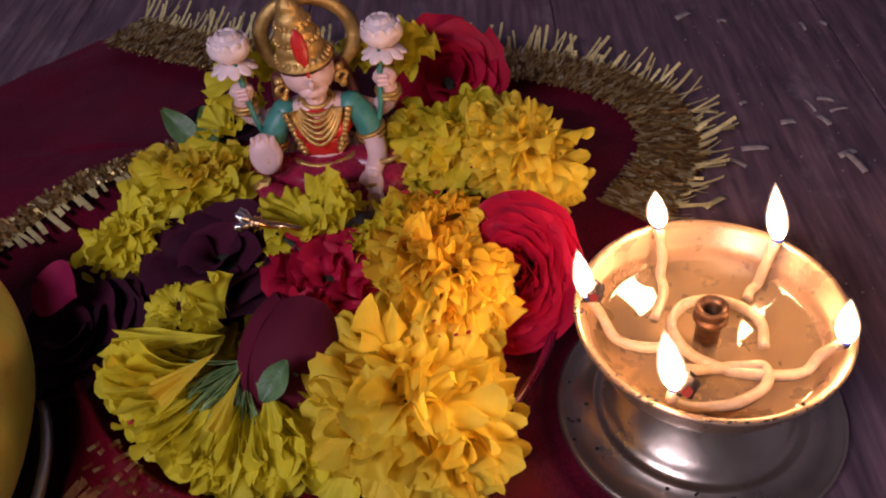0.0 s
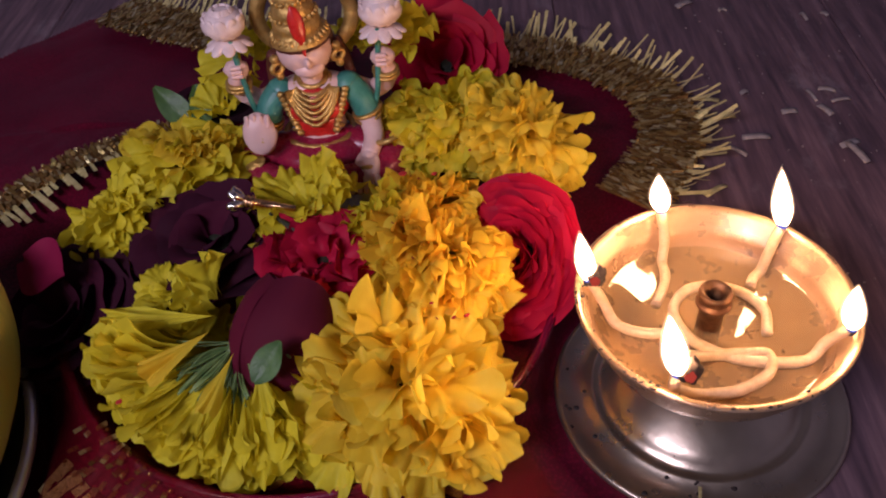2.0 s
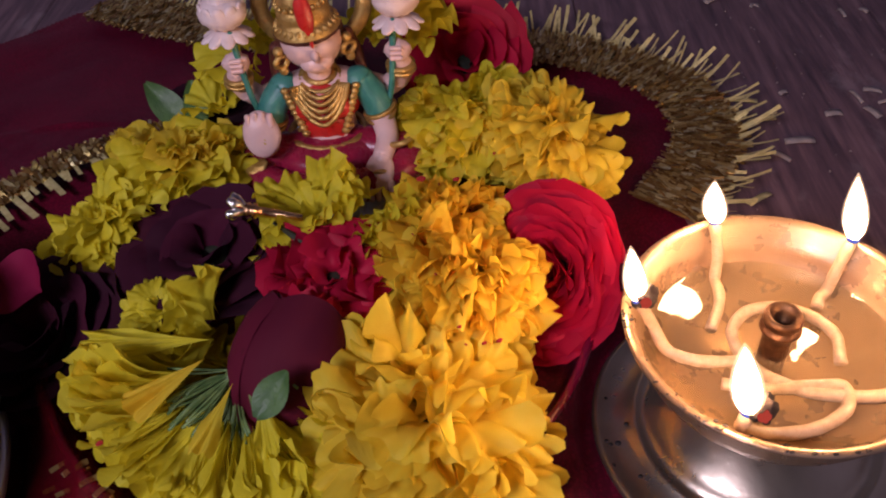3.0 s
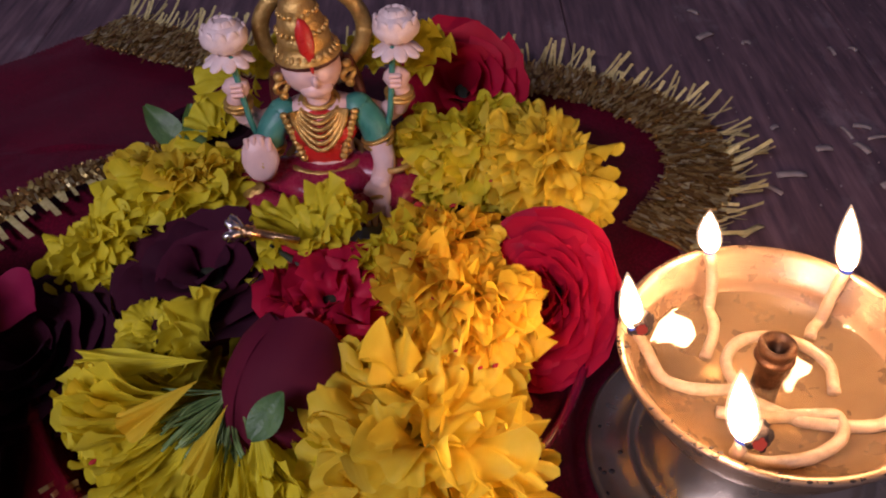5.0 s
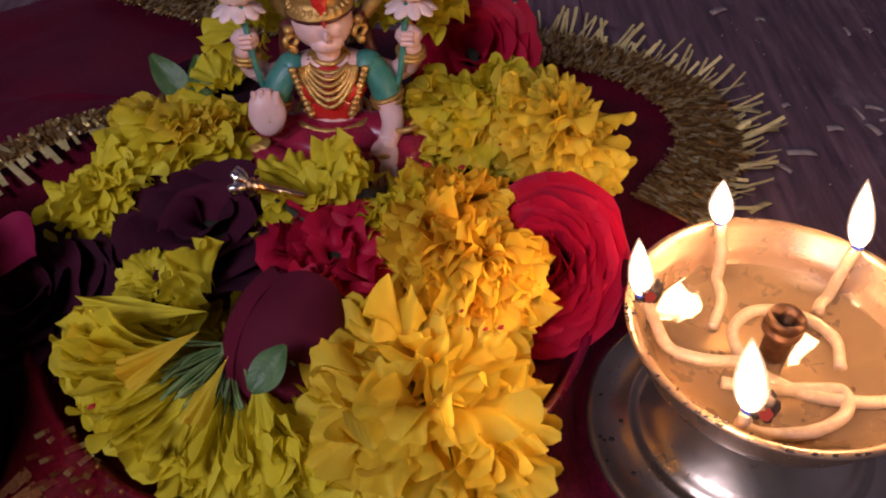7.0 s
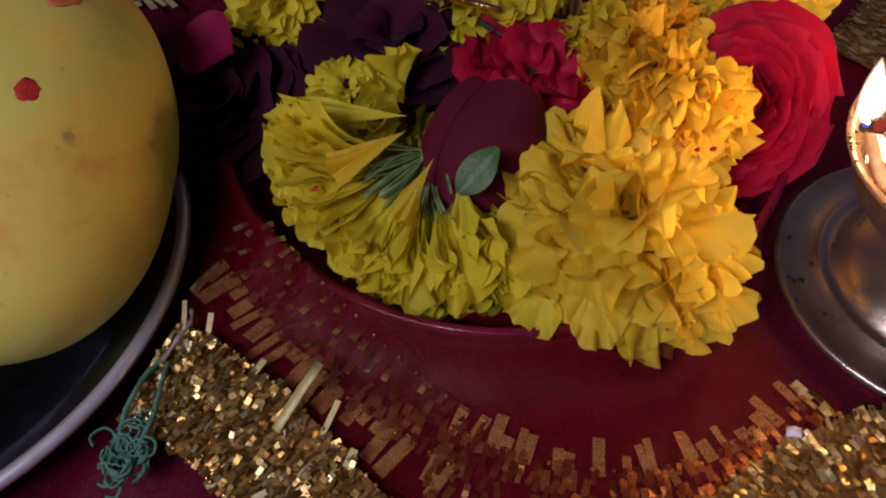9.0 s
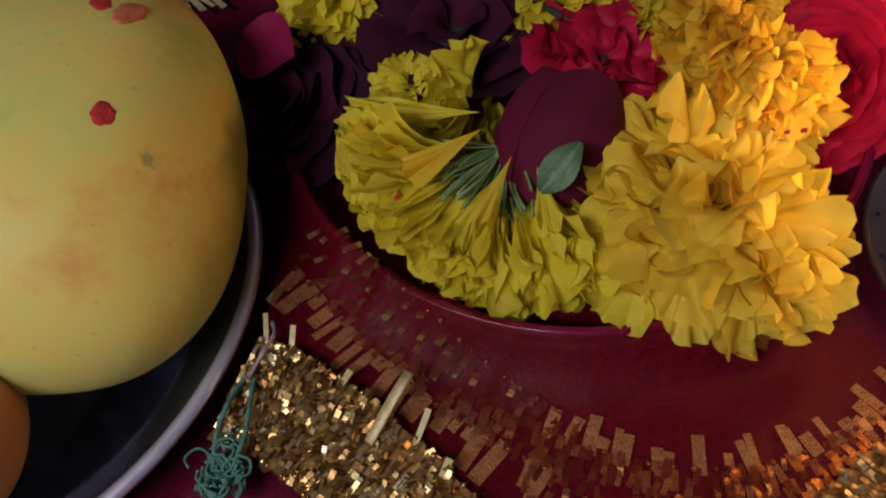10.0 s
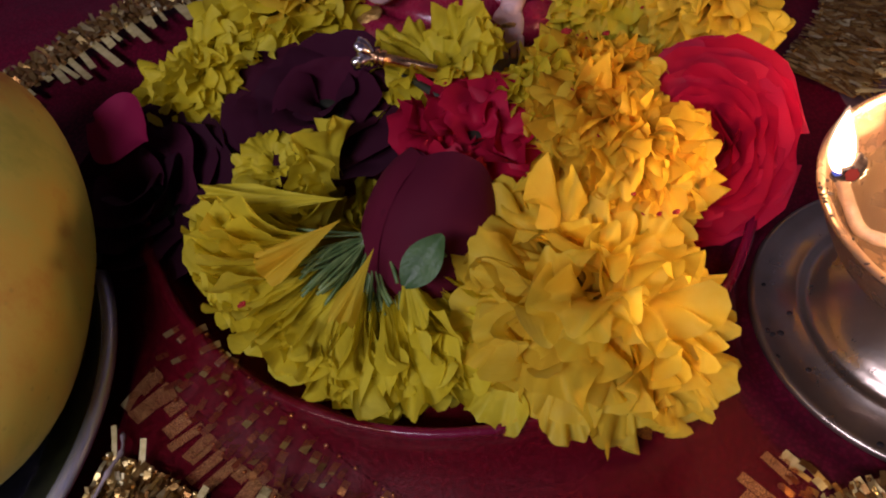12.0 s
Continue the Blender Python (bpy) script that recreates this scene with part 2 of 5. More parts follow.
COPPER = plain("copper_gilt", (0.62, 0.34, 0.16), (0.75, 0.48, 0.24), 0.25, 1.0, 90)
THREAD = plain("green_thread", (0.03, 0.12, 0.08), (0.08, 0.24, 0.16), 0.75, scale=300, bumps=0.6)

# painted resin of the figurine
SKIN = plain("painted_skin", (0.62, 0.40, 0.36), (0.74, 0.52, 0.48), 0.4, scale=120, bumps=0.15)
GILT = plain("gold_paint", (0.42, 0.24, 0.06), (0.66, 0.44, 0.14), 0.34, 0.7, 240, 0.6)
BLOUSE = plain("red_paint", (0.42, 0.012, 0.01), (0.55, 0.03, 0.02), 0.3, scale=140, bumps=0.2)
SKIRT = plain("maroon_paint", (0.20, 0.008, 0.03), (0.30, 0.015, 0.045), 0.28, scale=140, bumps=0.2)
TEAL = plain("green_paint", (0.015, 0.15, 0.12), (0.06, 0.25, 0.20), 0.4, scale=160, bumps=0.3)
PINK = plain("pink_white_paint", (0.66, 0.50, 0.46), (0.80, 0.66, 0.62), 0.45, scale=160, bumps=0.3)
HAIR = plain("brown_hair_paint", (0.05, 0.015, 0.01), (0.12, 0.03, 0.02), 0.4, scale=200)
PALEBLUE = plain("blue_white_paint", (0.42, 0.48, 0.66), (0.62, 0.66, 0.78), 0.4, scale=100)


# ---- building helpers ----
def obj(name, bm, material, parent=None, label="", smooth=True, mesh=None):
    if mesh is None:
        mesh = bpy.data.meshes.new(name)
        bm.to_mesh(mesh)
        bm.free()
        for mm in material if isinstance(material, (list, tuple)) else [material]:
            mesh.materials.append(mm)
        if smooth:
            mesh.polygons.foreach_set("use_smooth", [True] * len(mesh.polygons))
    ob = new(name, mesh)
    if parent:
        ob.parent = parent
    if label:
        ob["label"] = label
    return ob


def part(name, bm, material, parent, label="", smooth=True, mesh=None):
    return obj(name, bm, material, parent, label, smooth, mesh)


def thing(name, m, label, category, group=""):
    e = new(name)
    e.empty_display_size = 0.01
    e.matrix_world = m
    return tagged(e, label, category, group)


def axis_matrix(c, axis, spin=0.0):
    q = Vector(axis).normalized().to_track_quat("Z", "Y")
    return Matrix.Translation(c) @ q.to_matrix().to_4x4() @ pose(0, 0, 0, 0, 0, spin)


def sheet(rows):
    """A bmesh from a grid of places."""
    bm = bmesh.new()
    vs = [[bm.verts.new(c) for c in r] for r in rows]
    for a, b in zip(vs, vs[1:]):
        for i in range(len(a) - 1):
            bm.faces.new((a[i], a[i + 1], b[i + 1], b[i]))
    return bm


def lathe(profile, steps=64, bm=None, index=0):
    """Turns (radius, height) pairs about z."""
    bm = bm or bmesh.new()
    rings = []
    for r, z in profile:
        if r < 1e-6:
            rings.append([bm.verts.new((0, 0, z))])
        else:
            rings.append([bm.verts.new((r * math.cos(2 * math.pi * k / steps), r * math.sin(2 * math.pi * k / steps), z)) for k in range(steps)])
    for a, b in zip(rings, rings[1:]):
        for k in range(steps):
            j = (k + 1) % steps
            if len(a) == 1:
                f = bm.faces.new((a[0], b[k], b[j]))
            elif len(b) == 1:
                f = bm.faces.new((a[k], a[j], b[0]))
            else:
                f = bm.faces.new((a[k], a[j], b[j], b[k]))
            f.material_index = index
    return bm


def smooth_path(pts, n):
    """Catmull-Rom through the points, n samples."""
    P = [Vector(p) for p in pts]
    P = [P[0] * 2 - P[1]] + P + [P[-1] * 2 - P[-2]]
    out = []
    for k in range(n):
        s = k / (n - 1) * (len(P) - 3)
        i = min(int(s), len(P) - 4)
        t = s - i
        a, b, c, d = P[i:i + 4]
        out.append(0.5 * ((2 * b) + (c - a) * t + (2 * a - 5 * b + 4 * c - d) * t * t + (3 * b - a - 3 * c + d) * t ** 3))
    return out


def tube_mesh(pts, radii, sides=8, bm=None, index=0, cap=True):
    bm = bm or bmesh.new()
    rings, prev = [], Vector((0.3, 0.5, 0.8)).normalized()
    for i, p in enumerate(pts):
        d = (pts[min(i + 1, len(pts) - 1)] - pts[max(i - 1, 0)]).normalized()
        x = (prev - d * prev.dot(d)).normalized()
        y = d.cross(x)
        prev = x
        r = radii[i] if isinstance(radii, (list, tuple)) else radii
        rings.append([bm.verts.new(p + r * (x * math.cos(2 * math.pi * k / sides) + y * math.sin(2 * math.pi * k / sides))) for k in range(sides)])
    for a, b in zip(rings, rings[1:]):
        for k in range(sides):
            bm.faces.new((a[k], a[(k + 1) % sides], b[(k + 1) % sides], b[k])).material_index = index
    if cap:
        for r in (rings[0], rings[-1]):
            bm.faces.new(r).material_index = index
    return bm


def ball(seg, rings):
    """Places and faces of a unit ball."""
    vs = [Vector((0, 0, 1))]
    for j in range(1, rings):
        th = math.pi * j / rings
        vs += [Vector((math.sin(th) * math.cos(2 * math.pi * k / seg), math.sin(th) * math.sin(2 * math.pi * k / seg), math.cos(th))) for k in range(seg)]
    vs.append(Vector((0, 0, -1)))
    fs = [(0, 1 + k, 1 + (k + 1) % seg) for k in range(seg)]
    for j in range(rings - 2):
        a, b = 1 + j * seg, 1 + (j + 1) * seg
        fs += [(a + k, b + k, b + (k + 1) % seg, a + (k + 1) % seg) for k in range(seg)]
    a = 1 + (rings - 2) * seg
    fs += [(a + k, len(vs) - 1, a + (k + 1) % seg) for k in range(seg)]
    return vs, fs


BALLS = {}


def blob(bm, c, size, index=0, turn=(0, 0, 0), lump=0.0, seg=20):
    """An ellipsoid, slightly lumpy, added to bm."""
    if seg not in BALLS:
        BALLS[seg] = ball(seg, max(4, seg * 2 // 3))
    m = Matrix.LocRotScale(Vector(c), Euler([radians(a) for a in turn]), Vector(size))
    vs = []
    for co in BALLS[seg][0]:
        f = 1 + lump * noise.noise(co * 2.3 + Vector(c) * 90) if lump else 1
        vs.append(bm.verts.new(m @ (co * f)))
    for f in BALLS[seg][1]:
        bm.faces.new([vs[k] for k in f]).material_index = index
    return bm


# ---- the support, the cloth and the unseen shell round them ----
DISH = Vector((-0.057, 0.203))
DISH_R = (0.0815, 0.0905)


def bell(x, y, cx, cy, s):
    return math.exp(-((x - cx) ** 2 + (y - cy) ** 2) / (2 * s * s))


def free_of(x, y):
    """0 under the lamp's foot and the steel plate, 1 away from them."""
    lamp_gap = (math.hypot(x - 0.0585, y - 0.153) - 0.0428) / 0.004
    plate_gap = (math.hypot(x + 0.210, y - 0.118) - 0.0795) / 0.006
    return min(1.0, max(0.0, min(lamp_gap, plate_gap)))


def lie(x, y):
    """Height of the cloth over the table top."""
    rho = math.hypot((x - DISH.x) / DISH_R[0], (y - DISH.y) / DISH_R[1])
    if rho < 0.93:
        h = 0.0035
    elif rho < 0.985:
        s = (rho - 0.93) / 0.055
        h = 0.0035 + 0.0108 * s * s * (3 - 2 * s)
    elif rho < 1.0:
        h = 0.0143
    elif rho < 1.22:
        s = (rho - 1.0) / 0.22
        h = 0.0023 + 0.012 * (1 - s) ** 3.2
    else:
        h = 0.0023
    ux, uy = 0.79, -0.61
    along, off = (x + 0.131) * ux + (y - 0.160) * uy, (x + 0.131) * -uy + (y - 0.160) * ux
    if -0.01 < along < 0.085:
        h += 0.0024 * math.exp(-((off - 0.0015 * math.sin(along * 160)) / 0.0035) ** 2) * min(1.0, (0.085 - along) / 0.03)
        h += 0.0012 * max(0.0, math.sin(along * 420 + 40 * off)) * math.exp(-((off + 0.010) / 0.008) ** 2)
    h += 0.007 * bell(x, y, -0.122, 0.112, 0.022) + 0.007 * bell(x, y, -0.16, 0.265, 0.035)
    if y < 0.3:
        h += 0.0026 * max(0.0, noise.noise(Vector((x * 30 + y * 25, y * 46, 0.3)))) ** 1.5 + 0.0005 * noise.noise(Vector((x * 120, y * 90, 1.3)))
    else:
        h += 0.003 * max(0.0, noise.noise(Vector((x * 30, y * 30, 0.3))))
    return max(0.0010, h * free_of(x, y))


def inside(poly, x, y):
    hit = False
    for (x0, y0), (x1, y1) in zip(poly, poly[1:] + poly[:1]):
        if (y0 > y) != (y1 > y) and x < (x1 - x0) * (y - y0) / (y1 - y0) + x0:
            hit = not hit
    return hit


def draped(name, poly, step, lift, material, label):
    xs, ys = [p[0] for p in poly], [p[1] for p in poly]
    nx, ny = int((max(xs) - min(xs)) / step) + 1, int((max(ys) - min(ys)) / step) + 1
    bm, grid = bmesh.new(), {}
    for i in range(nx):
        for j in range(ny):
            x, y = min(xs) + i * step, min(ys) + j * step
            if inside(poly, x, y):
                grid[i, j] = bm.verts.new((x, y, lie(x, y) + lift * (0.1 + 0.9 * free_of(x, y))))
    for (i, j), vert in grid.items():
        if all(k in grid for k in ((i + 1, j), (i - 1, j), (i, j + 1), (i, j - 1))):
            continue
        p, best = Vector(vert.co.xy), None
        for a, c in zip(poly, poly[1:] + poly[:1]):
            a, c = Vector(a), Vector(c)
            f = max(0.0, min(1.0, (p - a).dot(c - a) / (c - a).length_squared))
            q = a.lerp(c, f)
            if best is None or (q - p).length < (best - p).length:
                best = q
        if (best - p).length < 1.5 * step:
            vert.co.xy = best
    for i, j in grid:
        q = [grid.get(k) for k in ((i, j), (i + 1, j), (i + 1, j + 1), (i, j + 1))]
        if all(q):
            bm.faces.new(q)
    return tagged(obj(name, bm, material), label, "cloth")


def box(name, size, at, material, kind="structure", label="", bev=0.0):
    bm = bmesh.new()
    bmesh.ops.create_cube(bm, size=1.0)
    for vert in bm.verts:
        vert.co = Vector(vert.co[k] * size[k] for k in range(3))
    if bev:
        bmesh.ops.bevel(bm, geom=bm.edges[:], offset=bev, segments=2, affect="EDGES")
    ob = obj(name, bm, material, smooth=False)
    ob.location = at
    return tagged(ob, label, "", "", kind)


table = thing("low_table", pose(0, 0, 0), "dark wooden low table with dusty scratched boards", "table")
for k in range(9):
    bm = bmesh.new()
    bmesh.ops.create_cube(bm, size=1.0)
    for vert in bm.verts:
        vert.co = Vector((vert.co.x * 0.1297, vert.co.y * 1.16, vert.co.z * 0.03))
    bmesh.ops.bevel(bm, geom=bm.edges[:], offset=0.0008, segments=1, affect="EDGES")
    b = part("board", bm, WOOD, table, smooth=False)
    b.location = (-0.545 + 0.13 * k, 0.15, -0.015)
for sx in (-0.52, 0.47):
    for sy in (-0.36, 0.66):
        bm = bmesh.new()
        bmesh.ops.create_cube(bm, size=1.0)
        for vert in bm.verts:
            vert.co = Vector((vert.co.x * 0.05, vert.co.y * 0.05, vert.co.z * 0.17))
        leg = part("leg", bm, WOOD, table, smooth=False)
        leg.location = (sx, sy, -0.115)
# unseen shell added round the table; its bounce lifts the shadows
box("floor", (1.5, 1.5, 0.04), (-0.03, 0.15, -0.22), FILL_WALL)
box("unseen_ceiling", (1.5, 1.5, 0.04), (-0.03, 0.15, 1.22), FILL_WALL)
box("unseen_wall_north", (1.5, 0.04, 1.4), (-0.03, 0.88, 0.5), FILL_WALL)
box("unseen_wall_south", (1.5, 0.04, 1.4), (-0.03, -0.58, 0.5), FILL_WALL)
box("unseen_wall_west", (0.04, 1.42, 1.4), (-0.76, 0.15, 0.5), FILL_WALL)
box("unseen_wall_east", (0.04, 1.42, 1.4), (0.70, 0.15, 0.5), FILL_WALL)

EDGE = [(-0.30, 0.30), (-0.20, 0.405), (-0.12, 0.376), (-0.06, 0.366), (0.006, 0.354), (0.052, 0.338), (0.078, 0.305), (0.076, 0.27), (0.058, 0.24), (0.066, 0.20), (0.085, 0.14), (0.06, 0.105), (0.03, 0.098),
        (0.005, 0.078), (-0.03, 0.055), (-0.10, 0.04), (-0.2, 0.03), (-0.30, 0.05)]
draped("net_cloth", EDGE, 0.0016, 0.0, CLOTH, "deep red net cloth draped over a round dish on the table")
FRONT = [(-0.143, 0.178), (-0.10, 0.165), (-0.04, 0.15), (-0.004, 0.150), (0.006, 0.138), (0.013, 0.124), (0.021, 0.110), (0.024, 0.094), (0.002, 0.078), (-0.03, 0.056), (-0.064, 0.064), (-0.095, 0.088), (-0.118, 0.104), (-0.139, 0.125)]
draped("sheer_net", FRONT, 0.0011, 0.0030, NET, "sheer red net layer over the gold braided edging")

bm = tube_mesh([Vector((DISH.x + DISH_R[0] * 0.985 * math.cos(math.pi * k / 60), DISH.y + DISH_R[1] * 0.985 * math.sin(math.pi * k / 60), 0.0166)) for k in range(121)], 0.0013, 10, cap=False)
tagged(obj("round_dish", bm, DISHRED), "shiny dark red rim of a round dish under the net", "dish")

# ---- gold fringed edging ----
def ribbon_mesh():
    bm = sheet([[Vector((sx * 0.0007, v * 0.01, 0.0016 * v * v)) for sx in (-1, -0.3, 0.3, 1)] for v in (0, 0.25, 0.5, 0.75, 1)])
    return bm


RIBBON = None


def gold_edging(name, path, width, fringe, side, lift, label, every=0.0024, seed=1, scatter=0.35, cell=0.0014, rise=0.55, broad=1.0, long=1.0, skip=0.10, backing=None):
    """A sequinned band along a path with loose foil ribbons on one side (side: +1 left of the way, -1 right, 0 none)."""
    global RIBBON
    rnd = random.Random(seed)
    t = thing(name, pose(0, 0, 0), label, "trim", "gold edgings")
    n = 60
    P = smooth_path([(x, y, 0) for x, y in path], n)
    length = sum((b - a).length for a, b in zip(P, P[1:]))

    def at(s):
        k = min(max(s, 0), 0.9999) * (n - 1)
        i = int(k)
        p = P[i].lerp(P[i + 1], k - i)
        d = (P[i + 1] - P[i]).normalized()
        return p, d, Vector((-d.y, d.x, 0))

    def stray(s0):
        return 0.0035 * noise.noise(Vector((s0 * length * 90, seed * 7.3, 0))) * min(1.0, width / 0.02)

    def up(p, extra):
        return Vector((p.x, p.y, lie(p.x, p.y) + lift + extra))

    rows = []
    for k in range(80):
        p, d, s = at(k / 79)
        rows.append([up(p + s * (w * width), 0.0004 + 0.0006 * rnd.random()) for w in (-0.5, -0.25, 0, 0.25, 0.5)])
    part("woven_band", sheet(rows), backing or GOLDTHREAD, t, "woven backing of the edging")
    bm = bmesh.new()
    across = max(3, int(width / cell))
    along = int(length / cell)
    for i in range(along):
        for j in range(across):
            if rnd.random() < skip:
                continue
            p, d, s = at((i + rnd.random() * 0.5) / along)
            w = (j + 0.5) / across - 0.5
            c = up(p + s * (w * width * (1.0 + 12 * stray(i / along)) + stray(i / along + 9) * 0.5 + rnd.gauss(0, 0.0003)), 0.0011 + 0.0007 * rnd.random())
            tilt = Euler((rnd.gauss(0, scatter), rnd.gauss(0, scatter), rnd.gauss(0, 0.2))).to_matrix()
            a, b = tilt @ d * cell * rnd.uniform(0.28, 0.5), tilt @ s * cell * long * rnd.uniform(0.5, 1.0)
            mid = tilt @ Vector((0, 0, 0.0002))
            vs = [bm.verts.new(c + q) for q in (-a - b, a - b, a + mid + b * 0, a + b, -a + b, -a + mid)]
            bm.faces.new((vs[0], vs[1], vs[2], vs[5]))
            bm.faces.new((vs[5], vs[2], vs[3], vs[4]))
    for i in range(int(length / 0.004)):
        for w in (-0.5, 0.5):
            p, d, s = at((i + rnd.random()) * 0.004 / length)
            blob(bm, up(p + s * w * width, 0.0016), (rnd.uniform(0.0004, 0.0008),) * 3, seg=6)
    tagged(part("sequin_layer", bm, FOIL, t, "glittering gold sequins", smooth=False), kind="stuff")
    if side:
        if RIBBON is None:
            RIBBON = bpy.data.meshes.new("ribbon")
            b = ribbon_mesh()
            b.to_mesh(RIBBON)
            b.free()
            RIBBON.materials.append(STRIP)
        for i in range(int(length / every)):
            if rnd.random() < 0.25:
                continue
            p, d, s = at((i + rnd.random() * 0.8) * every / length)
            o = part("ribbon", None, None, t, mesh=RIBBON)
            y = (s * side + d * rnd.gauss(0, 0.22) + Vector((0, 0, rnd.uniform(0.0, rise)))).normalized()
            if not rise:
                y = (y + s * side).normalized()
                q = p + s * side * width * 0.42
                y.z = (lie(q.x + y.x * fringe, q.y + y.y * fringe) - lie(q.x, q.y)) / fringe
                y.normalize()
            x = y.cross(Vector((rnd.gauss(0, 0.3), rnd.gauss(0, 0.3), 1)) if rise else Vector((rnd.gauss(0, 0.12), rnd.gauss(0, 0.12), 1))).normalized()
            z = x.cross(y)
            r = Matrix((x, y, z)).transposed().to_4x4()
            f = fringe / 0.01 * rnd.uniform(0.3, 1.15)
            o.matrix_local = Matrix.Translation(up(p + s * side * width * 0.42, 0.0012)) @ r @ Matrix.Diagonal((broad * rnd.uniform(0.7, 1.3), f, f if rise else 0.02 * f, 1))
    return t


gold_edging("fringed_edging", [(-0.184, 0.402), (-0.155, 0.386), (-0.12, 0.370), (-0.06, 0.357)], 0.028, 0.016, 1, 0.004, "gold sequinned edging with upright foil fringe along the cloth", seed=3, every=0.0015, broad=0.95, scatter=0.22, cell=0.0015, long=2.6)
gold_edging("fringed_edging", [(-0.01, 0.352), (0.02, 0.346), (0.05, 0.332), (0.072, 0.308), (0.076, 0.28), (0.066, 0.255), (0.052, 0.238)], 0.024, 0.016, 1, 0.002, "gold sequinned edging with loose foil fringe on the table", seed=4, every=0.0014, broad=0.95, scatter=0.22, cell=0.0015, long=2.6)
gold_edging("fringed_edging", [(-0.215, 0.212), (-0.19, 0.236), (-0.166, 0.261), (-0.142, 0.280), (-0.12, 0.292)], 0.012, 0.014, -1, 0.004, "narrow gold edging with folded foil strips beside the flowers", seed=5, every=0.0030, rise=0.0, broad=1.55, cell=0.0018, long=1.5)
gold_edging("fringed_edging", [(-0.127, 0.097), (-0.114, 0.093), (-0.096, 0.082), (-0.072, 0.064), (-0.04, 0.050), (-0.01, 0.060), (0.012, 0.084), (0.04, 0.100), (0.062, 0.101)], 0.024, 0.008, 1, 0.004, "heaped gold sequinned edging at the front of the cloth", seed=6, scatter=0.5, every=0.008, cell=0.0015, long=1.3)
gold_edging("fringed_edging", [(-0.118, 0.137), (-0.101, 0.120), (-0.084, 0.108), (-0.068, 0.099), (-0.053, 0.092)], 0.013, 0.010, -1, 0.0003, "gold edging with foil strips seen through the red net", seed=7, scatter=0.12, every=0.0026, rise=0.0, broad=2.2, cell=0.0022, long=1.3, skip=0.42, backing=CLOTH)
gold_edging("fringed_edging", [(-0.062, 0.088), (-0.04, 0.082), (-0.014, 0.083), (0.010, 0.094), (0.028, 0.110)], 0.017, 0.008, 1, 0.0003, "gold edging with foil strips seen through the red net", seed=17, scatter=0.14, every=0.0034, rise=0.0, broad=1.7, cell=0.0020, long=1.2, skip=0.42, backing=CLOTH)


# ---- flowers ----
PETALS = {}


def petal_meshes(key, material, half=0.3, bend=1.2, ruffle=0.06, count=7, seed=11):
    if key in PETALS:
        return PETALS[key]
    rnd = random.Random(seed)
    out = []
    for k in range(count):
        ph, ph2, b = rnd.uniform(0, 6), rnd.uniform(0, 6), bend * rnd.uniform(0.5, 1.25)
        hw, cup = half * rnd.uniform(0.85, 1.15), rnd.uniform(-0.10, 0.08)
        nu, nv = 32, 10
        curl = [(0.0, 0.0, 0.0)]
        for j in range(60):
            phi = b * max(0.0, (j / 50 - 0.3) / 0.7) ** 1.3
            curl.append((phi, curl[-1][1] + math.sin(phi) / 50, curl[-1][2] + math.cos(phi) / 50))
        rows = []
        for j in range(nv + 1):
            v = j / nv
            row = []
            for i in range(nu + 1):
                u = 2 * i / nu - 1
                scallop = 0.030 * math.sin(4 * u + ph) + 0.030 * math.sin(9 * u + ph2) + 0.016 * math.sin(15 * u + ph)
                rho = v * (1 + 0.20 * u * u - 0.42 * u ** 6) + v ** 3 * scallop
                spread = u * hw * (0.75 + 0.45 * v)
                phi, y, z = curl[max(0, min(60, round(rho * math.cos(spread) * 50)))]
                rest = rho * math.cos(spread) - round(rho * math.cos(spread) * 50) / 50
                wave = 0.35 * v * math.sin(1.7 * u + ph) + v ** 3 * (0.80 * math.sin(4.6 * u + ph2) + 0.45 * math.sin(8.1 * u + ph + v)) + v ** 5 * (0.62 * math.sin(11 * u + ph2) + 0.36 * math.sin(16.5 * u + ph))
                ruf = ruffle * wave - cup * hw * u * u * v + 0.016 * v * math.cos(9 * u + ph) + 0.055 * v * noise.noise(Vector((3.5 * u, 5.0 * v, ph)))
                c, s = math.cos(phi), math.sin(phi)
                row.append(Vector((rho * math.sin(spread), y + rest * s + ruf * c, z + rest * c - ruf * s)))
            rows.append(row)
        bm = sheet(rows)
        me = bpy.data.meshes.new("petal")
        bm.to_mesh(me)
        bm.free()
        me.materials.append(material)
        me.polygons.foreach_set("use_smooth", [True] * len(me.polygons))
        out.append(me)
    PETALS[key] = out
    return out


